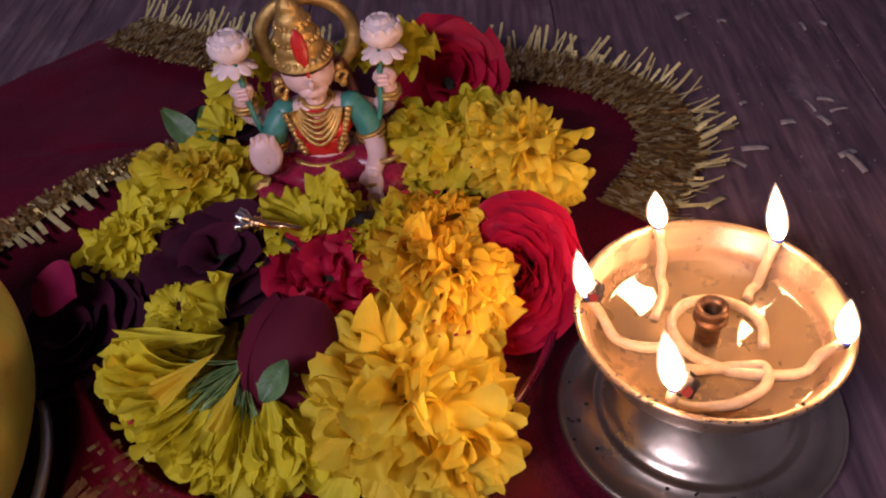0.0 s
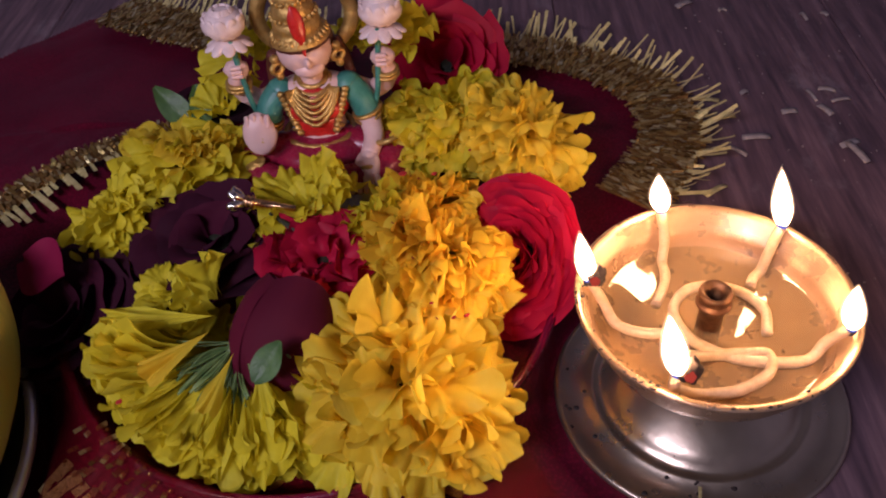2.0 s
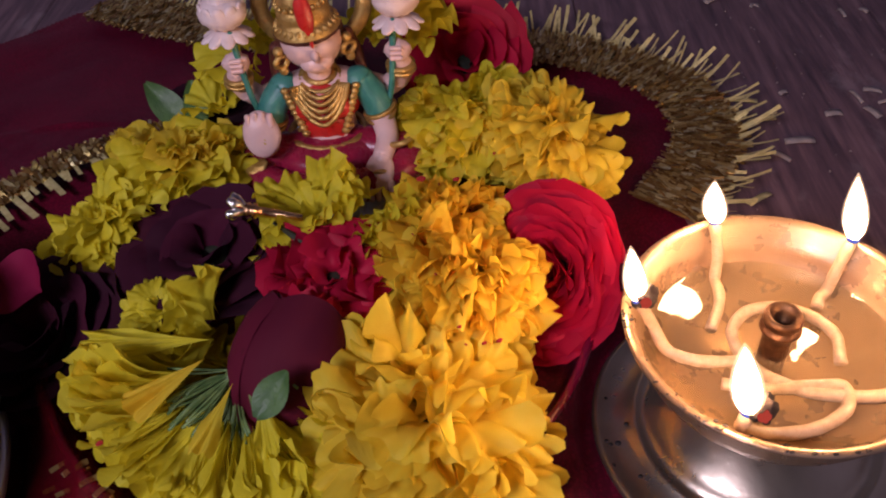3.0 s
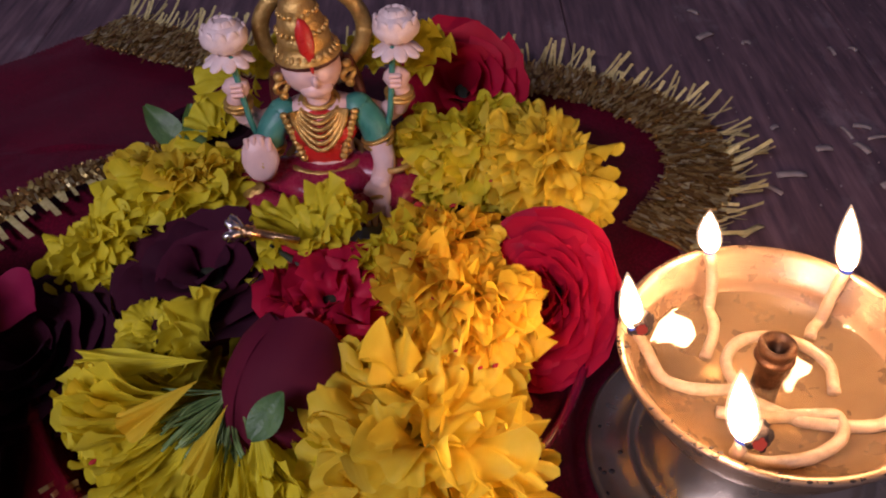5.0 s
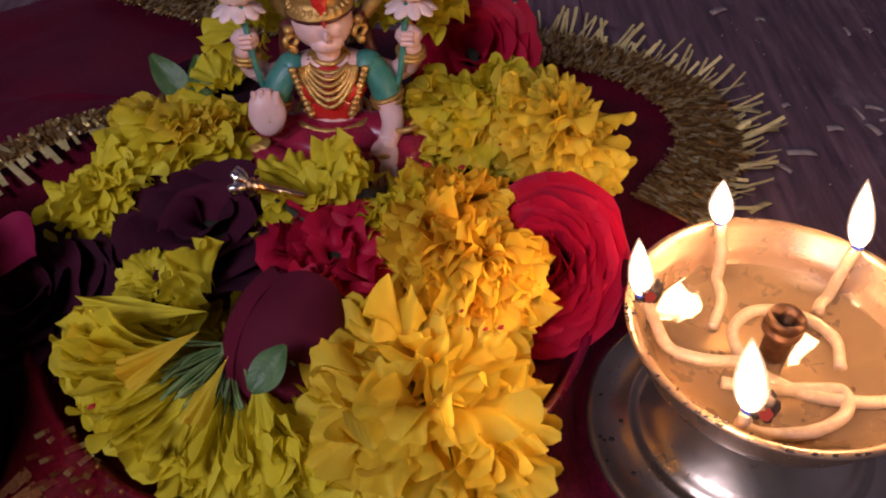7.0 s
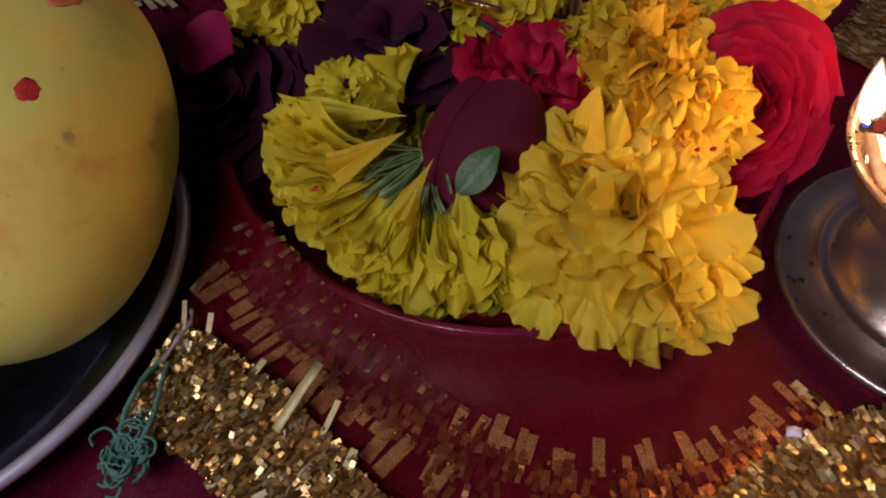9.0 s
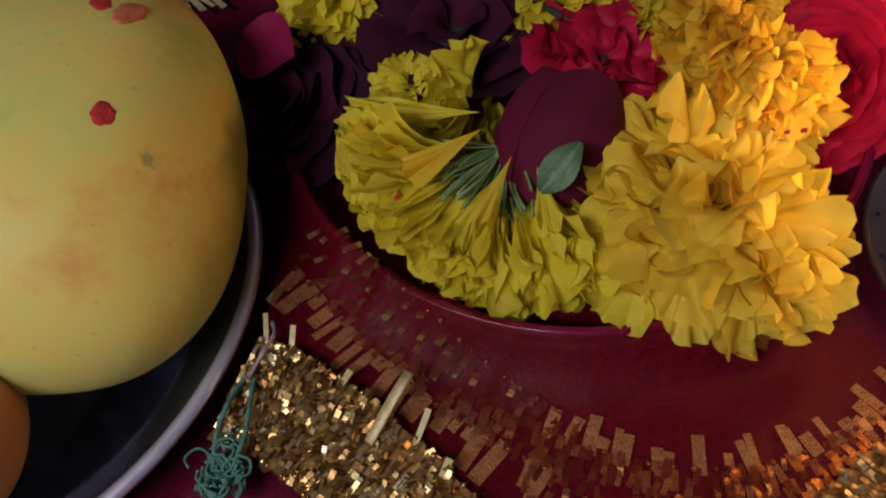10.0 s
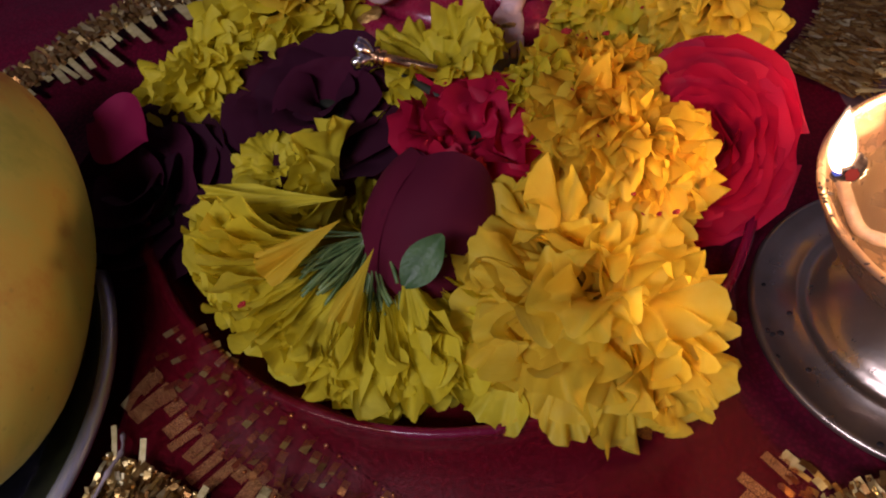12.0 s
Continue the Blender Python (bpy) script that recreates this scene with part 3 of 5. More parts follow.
def marigold(c, axis, R, n, kinds, label, top=100, flat=0.25, seed=1, group="marigold heads", name="marigold", core=True, start=0.0, stretch=(1, 1), claw=None, keep=None, wild=1.0):
    """A pompon of ruffled petals; kinds: petal mesh sets, mixed over the head by their share of the way from the middle."""
    rnd = random.Random(seed)
    m = axis_matrix(c, axis, rnd.uniform(0, 360))
    claw = 0.36 * R if claw is None else claw
    t = thing(name, m, label, "flower", group)
    if core:
        bm = bmesh.new()
        blob(bm, (0, 0, -R * 0.34), (R * 0.24, R * 0.24, R * 0.26), lump=0.1)
        part("calyx", bm, CALYX, t, "green calyx under the petals")
    for i in range(n):
        f = (i + 0.5) / n
        th = radians(start + (top - start) * math.sqrt(f)) + rnd.gauss(0, 0.13 * wild)
        al = i * 2.399963 + rnd.gauss(0, 0.15 * wild)
        radial = Vector((math.cos(al) * stretch[0], math.sin(al) * stretch[1], 0)).normalized()
        d = (radial * math.sin(th) + Vector((0, 0, math.cos(th)))).normalized()
        out = (radial * math.cos(th) - Vector((0, 0, math.sin(th)))).normalized()
        x = out.cross(d)
        spin = Matrix.Rotation(rnd.gauss(0, 0.40 * wild), 3, d)
        out, x = spin @ out, spin @ x
        if keep and not keep(m.to_3x3() @ d):
            continue
        low_z = (m.to_3x3() @ d).z
        L = (R * (0.80 + flat * math.sin(th)) - claw * (0.9 if core else 0.0)) * rnd.uniform(0.78, 1.12)
        ms = kinds[min(len(kinds) - 1, int((f + rnd.gauss(0, 0.16)) * len(kinds)))] if f > 0 else kinds[0]
        if c[2] + low_z * (L + claw) < 0.008:
            lift_d = m.to_3x3() @ d
            lift_d.z = (0.008 - c[2]) / (L + claw)
            d = m.to_3x3().transposed() @ lift_d.normalized()
            x = out.cross(d).normalized()
            out = d.cross(x)
        o = part("petal", None, None, t, mesh=rnd.choice(ms))
        o.matrix_local = Matrix.Translation(d * claw * (0.25 if core and f < 0.14 else 1.0)) @ Matrix((x, out, d)).transposed().to_4x4() @ Matrix.Diagonal((L * rnd.uniform(0.8, 1.2), L, L, 1))
    return t


YEL = petal_meshes("yellow", MARIGOLD, 0.60, 1.35, 0.13, count=11, seed=21)
LEM = petal_meshes("lemon", MARIGOLD_GREEN, 0.60, 1.35, 0.13, count=11, seed=22)
AMB = petal_meshes("amber", MARIGOLD_DEEP, 0.58, 1.35, 0.14, count=11, seed=23)
BROAD = petal_meshes("broad", MARIGOLD, 0.60, 1.25, 0.16, count=13, seed=24)
BROADLEM = petal_meshes("broadlemon", MARIGOLD_GREEN, 0.66, 1.0, 0.14, seed=25)

marigold((-0.0235, 0.1445, 0.0225), (0.34, 0.30, 0.85), 0.0290, 150, [BROAD], "large yellow marigold head with ruffled broad petals", top=128, seed=31, wild=1.5)
marigold((-0.016, 0.184, 0.030), (0.30, 0.45, 0.80), 0.0235, 290, [AMB, AMB, YEL, AMB], "golden marigold head with tight frilled petals", top=124, seed=32, wild=1.2)
marigold((-0.037, 0.199, 0.027), (-0.25, 0.55, 0.8), 0.0205, 190, [LEM, LEM, YEL], "lemon marigold head pressed against another marigold", top=122, seed=33)
marigold((-0.018, 0.211, 0.030), (0.1, 0.55, 0.80), 0.0175, 120, [AMB, YEL], "golden frilled marigold head dusted with vermilion", top=124, seed=30)
marigold((0.014, 0.244, 0.031), (0.62, 0.05, 0.75), 0.0225, 150, [YEL, BROAD, BROAD], "bright yellow marigold head near the figurine", top=124, seed=34, wild=1.2)
marigold((-0.011, 0.258, 0.028), (-0.2, 0.50, 0.8), 0.0245, 190, [LEM, YEL, LEM], "yellow marigold head leaning on its neighbour", top=124, seed=35, wild=1.2)
marigold((-0.106, 0.243, 0.026), (0.05, 0.50, 0.85), 0.0235, 180, [YEL, LEM, LEM], "lemon-yellow marigold head beside the figurine", top=124, seed=36)
marigold((-0.1245, 0.2165, 0.023), (-0.5, 0.10, 0.8), 0.0210, 130, [LEM, LEM], "greenish-yellow marigold head in the dish", top=124, seed=37)
FRILL = petal_meshes("frill", MARIGOLD_GREEN, 0.34, 0.75, 0.10, count=11, seed=26)
UPWARD, SKYWARD = Vector((0, 0.69, 0.72)), Vector((0, -0.72, 0.69))
low = marigold((-0.0708, 0.1530, 0.0335), (-0.60, -0.60, -0.53), 0.0262, 900, [FRILL], "overturned lemon marigold showing its green filaments", top=84, flat=0.16, seed=38, core=False, claw=0.0125,
               keep=lambda d: d.dot(UPWARD) < 0.04 - 0.35 * max(0.0, d.x) and d.dot(SKYWARD) < 0.42)
bm = bmesh.new()
blob(bm, (0, 0, 0.002), (0.0022, 0.0022, 0.003), lump=0.1)
part("calyx", bm, CALYX, low, "green calyx at the base of the petals")
rnd = random.Random(5)
made = 0
while made < 80:
    d = Vector((rnd.uniform(-1, 0.45), rnd.uniform(-1, 1), rnd.uniform(-1, 1))).normalized()
    if d.dot(UPWARD) > 0.12 or not 0.05 < d.dot(SKYWARD) < 0.62:
        continue
    made += 1
    d = low.matrix_world.to_3x3().transposed() @ d
    side = Vector((rnd.gauss(0, 0.0012), rnd.gauss(0, 0.0012), rnd.gauss(0, 0.0012)))
    pts = [d * 0.002, d * 0.007 + side, d * 0.012 + side * 1.4, d * rnd.uniform(0.015, 0.020) + side]
    part("filament", tube_mesh(smooth_path(pts, 7), [0.0002, 0.0003, 0.00032, 0.00035, 0.0004, 0.00045, 0.0004], 5), FILAMENT, low, "thin pale green filament")
marigold((-0.0965, 0.1775, 0.0265), (-0.1, -0.1, 0.9), 0.0115, 34, [LEM, BROADLEM], "small crumpled lemon marigold bud", top=100, seed=39)
marigold((-0.078, 0.1715, 0.027), (-0.9, -0.05, 0.2), 0.014, 14, [BROADLEM], "loose lemon petals joined at the base", top=50, seed=40, name="petal_cluster", core=False)
marigold((-0.057, 0.208, 0.030), (-0.25, 0.10, 0.95), 0.021, 30, [BROADLEM], "torn lemon marigold below the figurine", top=75, seed=41)
marigold((-0.094, 0.262, 0.032), (-0.3, 0.0, 0.9), 0.013, 12, [BROADLEM], "loose yellow petals behind the figurine's arm", top=70, seed=42, name="petal_cluster", core=False)
marigold((-0.085, 0.278, 0.044), (-0.1, 0.2, 0.9), 0.015, 12, [BROADLEM], "yellow petals tucked behind the figurine", top=60, seed=43, name="petal_cluster", core=False)
marigold((-0.034, 0.282, 0.046), (0.1, 0.2, 0.9), 0.016, 16, [BROADLEM], "yellow petals tucked behind the figurine", top=70, seed=44, name="petal_cluster", core=False)


def rose(c, axis, R, material, label, layers=9, per=4, height=1.0, open_=0.35, seed=1, sepals=0, lips=0.10, group="roses", name="rose", tight=0.12, crumple=0.03):
    """Cupped petals in a growing spiral round the axis, with rolled lips."""
    rnd = random.Random(seed)
    t = thing(name, axis_matrix(c, axis, rnd.uniform(0, 360)), label, "flower", group)
    total = layers * per
    for k in range(total):
        f = (k + 1) / total
        r0 = R * (tight + (1 - tight) * f ** 0.9)
        top = R * height * (0.92 - 0.42 * f * open_ * 2)
        mid = k * 2.4 + rnd.gauss(0, 0.2)
        hw = rnd.uniform(0.85, 1.2) * (1.3 - 0.2 * f)
        ph, ph2 = rnd.uniform(0, 6), rnd.uniform(0, 6)
        rows = []
        for j in range(8):
            v = j / 7
            row = []
            for i in range(13):
                u = 2 * i / 12 - 1
                a = mid + u * hw
                rr = r0 * (0.30 + 0.70 * math.sin(v * 1.45)) + R * open_ * f * v ** 3 * 0.45
                rr += R * lips * (v ** 8) * (0.6 + 0.4 * math.sin(3 * u + ph)) + R * 0.018 * math.sin(6 * u + ph2) * v * v
                rr *= 1 + 0.055 * noise.noise(Vector((a * 2, v * 3, k)))
                zz = top * (v ** 0.85) * (1 - 0.22 * u * u * v) - R * 0.05 * v ** 8 + R * 0.03 * v * math.sin(4 * u + ph)
                here = Vector((rr * math.cos(a), rr * math.sin(a), zz - R * 0.45))
                row.append(here + noise.noise_vector(here * (2.6 / R) + Vector((k * 3.1, 0, 0))) * (crumple * R * (0.3 + v)))
            rows.append(row)
        part("petal", sheet(rows), material, t)
    bm = bmesh.new()
    blob(bm, (0, 0, -R * 0.42), (R * 0.34, R * 0.34, R * 0.2), lump=0.1)
    part("calyx", bm, STEM, t, "dark green calyx under the petals")
    for k in range(sepals):
        a = k * 6.283 / sepals + 0.4
        rows = []
        for j in range(7):
            v = j / 6
            w = R * 0.2 * math.sin(min(1, v * 1.0 + 0.08) * math.pi) ** 0.7 * (1 - 0.3 * v) + 0.0003
            rr, zz = R * (0.3 + 0.75 * v), -R * 0.45 + R * (0.1 - 0.35 * v + 0.2 * v * v)
            rows.append([Vector((rr * math.cos(a) - s * w * math.sin(a), rr * math.sin(a) + s * w * math.cos(a), zz + 0.12 * R * s * s)) for s in (-1, -0.5, 0, 0.5, 1)])
        part("sepal", sheet(rows), LEAF, t, "dark green pointed sepal")
    return t


rose((0.0070, 0.1905, 0.0255), (-0.58, -0.56, 0.58), 0.0225, ROSE_RED, "open red rose with many thin swirled petals", layers=14, per=4, height=0.72, open_=0.28, seed=51, lips=0.05, tight=0.05, crumple=0.10)
rose((-0.012, 0.293, 0.034), (0.08, -0.62, 0.75), 0.0205, ROSE_RED, "red rose with large loose petals behind the figurine", layers=5, per=3, height=1.1, open_=0.5, seed=52, lips=0.12, crumple=0.08)
rose((-0.0885, 0.1975, 0.0345), (-0.10, -0.15, 0.95), 0.0205, ROSE_DARK, "dark maroon rose with broad drooping petals", layers=4, per=3, height=0.85, open_=0.55, seed=53, lips=0.18, crumple=0.12)
rose((-0.1340, 0.1765, 0.0215), (-0.25, -0.25, 0.9), 0.0215, ROSE_DARK, "dark purple-maroon rose lying in the dish", layers=4, per=3, height=0.95, open_=0.5, seed=54, lips=0.14, crumple=0.12)
rose((-0.108, 0.290, 0.022), (0.1, 0.2, 0.9), 0.015, ROSE_DARK, "dark maroon rose in shade behind the dish flowers", layers=3, per=3, height=1.0, open_=0.4, seed=56)
rose((-0.0495, 0.1795, 0.0415), (0.10, -0.05, 0.95), 0.0138, ROSE_RED, "crumpled bright red inner petals spilling from a rosebud", layers=5, per=3, height=0.8, open_=0.6, seed=57, lips=0.30, name="rose_petal_cluster", crumple=0.30)


def rosebud(c, axis, length, radius, label, seed=61):
    rnd = random.Random(seed)
    t = thing("rosebud", axis_matrix(c, axis), label, "flower", "roses")
    for k in range(7):
        mid, ph = k * 2.1, rnd.uniform(0, 6)
        grow = 1 + 0.03 * k
        rows = []
        for j in range(10):
            v = j / 9
            prof = radius * grow * math.sin(min(1.0, v * 0.66 + 0.10) * math.pi) ** 0.75 * (1 + 0.05 * v ** 6 * math.sin(2 * k))
            rows.append([Vector((prof * math.cos(mid + u * 1.2), prof * math.sin(mid + u * 1.2), length * (v * (1 - 0.10 * u * u) - 0.5) + 0.0006 * math.sin(5 * u + ph))) * (1 + 0.05 * noise.noise(Vector((u * 2.2, v * 3, k + 0.5)))) for u in [i / 6 - 1 for i in range(13)]])
        part("outer_petal", sheet(rows), ROSE_MID, t, "smooth maroon outer petal")
    for k in range(16):
        mid, ph = k * 2.4, rnd.uniform(0, 6)
        r0 = radius * (0.15 + 0.034 * k)
        rows = []
        for j in range(6):
            v = j / 5
            rows.append([Vector((r0 * (0.7 + 0.45 * v) * math.cos(mid + u * 0.8) + 0.0007 * math.sin(6 * u + ph) * v, r0 * (0.7 + 0.45 * v) * math.sin(mid + u * 0.8), length * (0.20 + 0.42 * v * (1 - 0.25 * u * u) * (1 - 0.015 * k)) + 0.0011 * v * math.sin(7 * u + ph))) for u in [i / 5 - 1 for i in range(11)]])
        part("tip_petal", sheet(rows), ROSE_RED, t, "bright red crumpled tip petal")
    return t


def leaf(c, axis, face, length, width, label, name="leaf", material=LEAF):
    y = Vector(axis).normalized()
    z = Vector(face)
    z = (z - y * z.dot(y)).normalized()
    m = Matrix((y.cross(z), y, z)).transposed().to_4x4()
    rows = []
    for j in range(13):
        v = j / 12
        w = width * 0.5 * math.sin(math.pi * (v * 0.93 + 0.03)) ** 0.8 * (1.1 - 0.35 * v)
        rows.append([Vector((s * w, length * v, 0.10 * length * v * v + 0.10 * width * abs(s) + 0.012 * width * math.sin(14 * v + 2 * s))) for s in (-1, -0.75, -0.5, -0.25, 0, 0.25, 0.5, 0.75, 1)])
    t = tagged(obj(name, sheet(rows), material), label, "leaf")
    t.matrix_world = Matrix.Translation(c) @ m
    return t


rosebud((-0.0590, 0.1560, 0.0295), (0.36, 0.74, 0.47), 0.035, 0.0133, "maroon rosebud with a crumpled bright red tip")
leaf((-0.0623, 0.1350, 0.0385), (0.55, 0.45, 0.55), (-0.25, -0.7, 0.6), 0.0135, 0.0085, "small grey-green rose leaf on the rosebud")
leaf((-0.062, 0.160, 0.034), (0.1, 0.5, 0.8), (-0.6, -0.6, 0.5), 0.012, 0.004, "narrow dark green rose sepal beside the rosebud")
leaf((-0.108, 0.262, 0.030), (-0.55, 0.4, 0.5), (0, -0.6, 0.8), 0.020, 0.011, "dark green jagged leaf beside the figurine")
leaf((-0.102, 0.258, 0.032), (-0.2, 0.7, 0.5), (0.2, -0.6, 0.8), 0.017, 0.009, "dark green jagged leaf beside the figurine")
# the dark rose's lit petal, its brightness painted in
leaf((-0.1430, 0.1870, 0.0360), (0.82, -0.42, 0.05), (-0.15, -0.5, 0.85), 0.0200, 0.0200, "broad petal folded over a dark rose, coloured magenta-red as if lit", "rose_petal", LIT_PETAL)
leaf((-0.126, 0.205, 0.026), (0.9, -0.3, 0.1), (0, -0.4, 0.9), 0.016, 0.005, "withered grey-green sepal among dark petals")
bm = tube_mesh(smooth_path([(-0.068, 0.200, 0.040), (-0.058, 0.189, 0.042), (-0.048, 0.182, 0.036)], 8), [0.0004, 0.0007, 0.0009, 0.0011, 0.0011, 0.001, 0.001, 0.0008], 6)
tagged(obj("flower_stem", bm, STEM), "thin dark green flower stem among the blooms", "stem")

# silver flower-headed pin
pin = thing("ornament_pin", axis_matrix((-0.0715, 0.1975, 0.0465), (-0.95, 0.1, 0.15)) @ Matrix.Scale(1.15, 4), "small silver flower-headed pin with a copper shaft", "ornament")
part("shaft", lathe([(0, -0.012), (0.0008, -0.0118), (0.0011, -0.006), (0.0012, -0.001), (0.0019, -0.0008), (0.0019, 0.0), (0.0013, 0.0004), (0.0019, 0.0008), (0.0018, 0.0015), (0, 0.0018)], 16), COPPER, pin, "copper shaft with ringed collar")
for k in range(5):
    a = k * 6.283 / 5
    pts = smooth_path([(0, 0, 0.001), (0.0012 * math.cos(a), 0.0012 * math.sin(a), 0.003), (0.0028 * math.cos(a), 0.0028 * math.sin(a), 0.005), (0.0036 * math.cos(a), 0.0036 * math.sin(a), 0.0048)], 8)
    part("silver_petal", tube_mesh(pts, [0.0004, 0.0006, 0.0009, 0.0012, 0.0013, 0.0011, 0.0008, 0.0003], 8), SILVER, pin, "curled silver petal")
bm = bmesh.new()
blob(bm, (0, 0, 0.0035), (0.0012, 0.0012, 0.0014))
part("silver_bead", bm, SILVER, pin, "silver centre bead")


# ---- the brass oil lamp ----
lamp = thing("oil_lamp", pose(0.0585, 0.153, 0.0015), "tarnished brass five-wick oil lamp on a wide foot", "lamp")
part("foot", lathe([(0, 0.0), (0.0418, 0.0), (0.0424, 0.0006), (0.0424, 0.0014), (0.0418, 0.0021), (0.0408, 0.0022), (0.0398, 0.0016), (0.0325, 0.0018), (0.0318, 0.0028), (0.0306, 0.0030), (0.0298, 0.0022), (0.0282, 0.0026), (0.0270, 0.0046), (0.0245, 0.0066), (0.0212, 0.0088), (0.0172, 0.0110), (0.0132, 0.0128), (0.0098, 0.0140), (0.0080, 0.0150), (0, 0.0150)], 96), PALE_BRASS, lamp, "pale worn brass foot plate with turned rings").location = (0.0018, 0.0005, 0)
part("stem", lathe([(0.0, 0.0145), (0.0082, 0.0145), (0.0094, 0.0152), (0.0098, 0.0160), (0.0092, 0.0168), (0.0080, 0.0175), (0.0078, 0.0185), (0.0, 0.0185)], 64), PALE_BRASS, lamp, "ringed brass stem")
BOWL = [(0.0, 0.0180), (0.0085, 0.0180), (0.0150, 0.0195), (0.0215, 0.0225), (0.0270, 0.0265), (0.0305, 0.0305), (0.0328, 0.0350), (0.0340, 0.0390), (0.0350, 0.0416), (0.0364, 0.0424), (0.0366, 0.0431), (0.0362, 0.0436),
        (0.0350, 0.0434), (0.0338, 0.0424), (0.0332, 0.0402), (0.0329, 0.0400), (0.0326, 0.0386), (0.0322, 0.0384), (0.0316, 0.0352), (0.0292, 0.0308), (0.0258, 0.0275), (0.0205, 0.0240), (0.0145, 0.0212), (0.0080, 0.0198), (0, 0.0196)]
part("bowl", lathe(BOWL, 128), BRASS, lamp, "brass bowl with turned rings and brown tarnish")
part("post", lathe([(0.0, 0.0195), (0.0046, 0.0197), (0.0040, 0.0225), (0.0034, 0.0260), (0.0033, 0.0378), (0.0035, 0.0394), (0.0044, 0.0402), (0.0048, 0.0409), (0.0046, 0.0417), (0.0040, 0.0421), (0.0041, 0.0428), (0.0045, 0.0438), (0.0044, 0.0449), (0.0039, 0.0455), (0.0033, 0.0452), (0.0026, 0.0445), (0.0022, 0.0438), (0.0017, 0.0380), (0, 0.0375)], 40), DARK_KNOB, lamp, "sooty brass centre post with a hollow top")
oil = part("oil", lathe([(0.0301, 0.0327), (0.0288, 0.0322), (0.020, 0.0322), (0.010, 0.0322), (0, 0.0322)], 96), OIL, lamp, "clear golden lamp oil")
WICKS = [(105, 0.014, 0.0068, [(108, 0.026), (112, 0.0215), (122, 0.0175), (150, 0.0150)]), (45, 0.0215, 0.0066, [(45, 0.0265), (45, 0.0225), (42, 0.0195)]), (170, 0.018, 0.0062, [(178, 0.025), (188, 0.019), (196, 0.012), (205, 0.007)]),
         (-26, 0.016, 0.0066, [(-34, 0.026), (-52, 0.0185), (-80, 0.0125), (-140, 0.0085), (150, 0.010), (100, 0.0125), (55, 0.0145), (15, 0.016), (-20, 0.015)]), (240, 0.0225, 0.0074, [(252, 0.0255), (275, 0.0235), (300, 0.0215), (315, 0.0175), (300, 0.0135), (250, 0.013), (215, 0.018)])]
for n_w, (ang, tall, wide, rest) in enumerate(WICKS):
    a = radians(ang)
    tipr = 0.0306 if n_w == 4 else 0.0330
    pts = [Vector((tipr * math.cos(a), tipr * math.sin(a), 0.0452)), Vector((0.0316 * math.cos(a), 0.0316 * math.sin(a), 0.0434)), Vector((0.0286 * math.cos(a), 0.0286 * math.sin(a), 0.0375))]
    for ra, rr in rest:
        pts.append(Vector((rr * math.cos(radians(ra)), rr * math.sin(radians(ra)), 0.0322 + 0.0004 * n_w)))
    path = smooth_path(pts, 64)
    wick = part("wick", tube_mesh(path, [0.0012] + [0.0015 + 0.0002 * noise.noise(p * 400) for p in path[1:]], 10), COTTON, lamp, "oil-soaked twisted cotton wick")
    bm = tube_mesh(smooth_path([path[0] + Vector((0, 0, -0.0012)), path[0] + Vector((0.0002, 0, 0.0008)), path[0] + Vector((0.0004, 0, 0.003))], 6), [0.0014, 0.0014, 0.0013, 0.0011, 0.0009, 0.0006], 8)
    part("charred_tip", bm, SOOT, wick, "charred wick tip")
    if n_w in (2, 4):
        bm = bmesh.new()
        blob(bm, path[0] + Vector((0.0022 if n_w == 4 else 0.0012, -0.0030, 0.0028)), (0.0013, 0.0010, 0.0015), lump=0.3)
        part("ember", bm, EMBER, wick, "glowing red ember")
        bm = bmesh.new()
        blob(bm, path[0] + Vector((0.0026 if n_w == 4 else 0.0016, -0.0006, 0.0024)), (0.0028, 0.0024, 0.0034), lump=0.5)
        part("charred_clump", bm, SOOT, wick, "black charred clump of burnt cotton")
    prof = []
    tall *= 0.92
    for k in range(15):
        v = k / 14
        prof.append((wide * 0.39 * (math.sin(math.pi * min(1, v ** 0.62)) ** 0.85) * (1.0 if k not in (0, 14) else 0.0), tall * v))
    for grow, stuff, called, look_ in ((1.0, FIRE, "flame", "bright white-yellow flame"), (1.22, MANTLE, "flame_mantle", "faint warm outer glow of the flame")):
        bm = lathe([(r * grow, z * (1 + (grow - 1) * 0.35)) for r, z in prof], 20)
        for vert in bm.verts:
            v = vert.co.z / tall
            vert.co.x += -0.19 * tall * v + 0.03 * tall * v * v * math.sin(n_w * 2.1 + 2)
            vert.co += path[0] + Vector((0, 0, 0.0006))
        made_flame = part(called, bm, stuff, lamp if grow == 1.0 else flame, look_)
        flame = made_flame if grow == 1.0 else flame
    bm = bmesh.new()
    blob(bm, path[0] + Vector((0, 0, 0.0010)), (wide * 0.24, wide * 0.24, 0.0014))
    part("flame_foot", bm, BLUE, flame, "blue foot of the flame")
rnd = random.Random(8)
for k in range(44):
    a, r = rnd.uniform(2.9, 5.3), rnd.choice((0.0362, 0.0345, 0.036))
    bm = bmesh.new()
    blob(bm, (0, 0, 0), (rnd.uniform(0.0002, 0.0007), rnd.uniform(0.0002, 0.0005), 0.0002), lump=0.5, seg=8)
    o = part("soot_speck", bm, SOOT, lamp, "dark soot speck")
    o.location = (r * math.cos(a), r * math.sin(a), 0.0437 if r > 0.0355 else 0.0434)
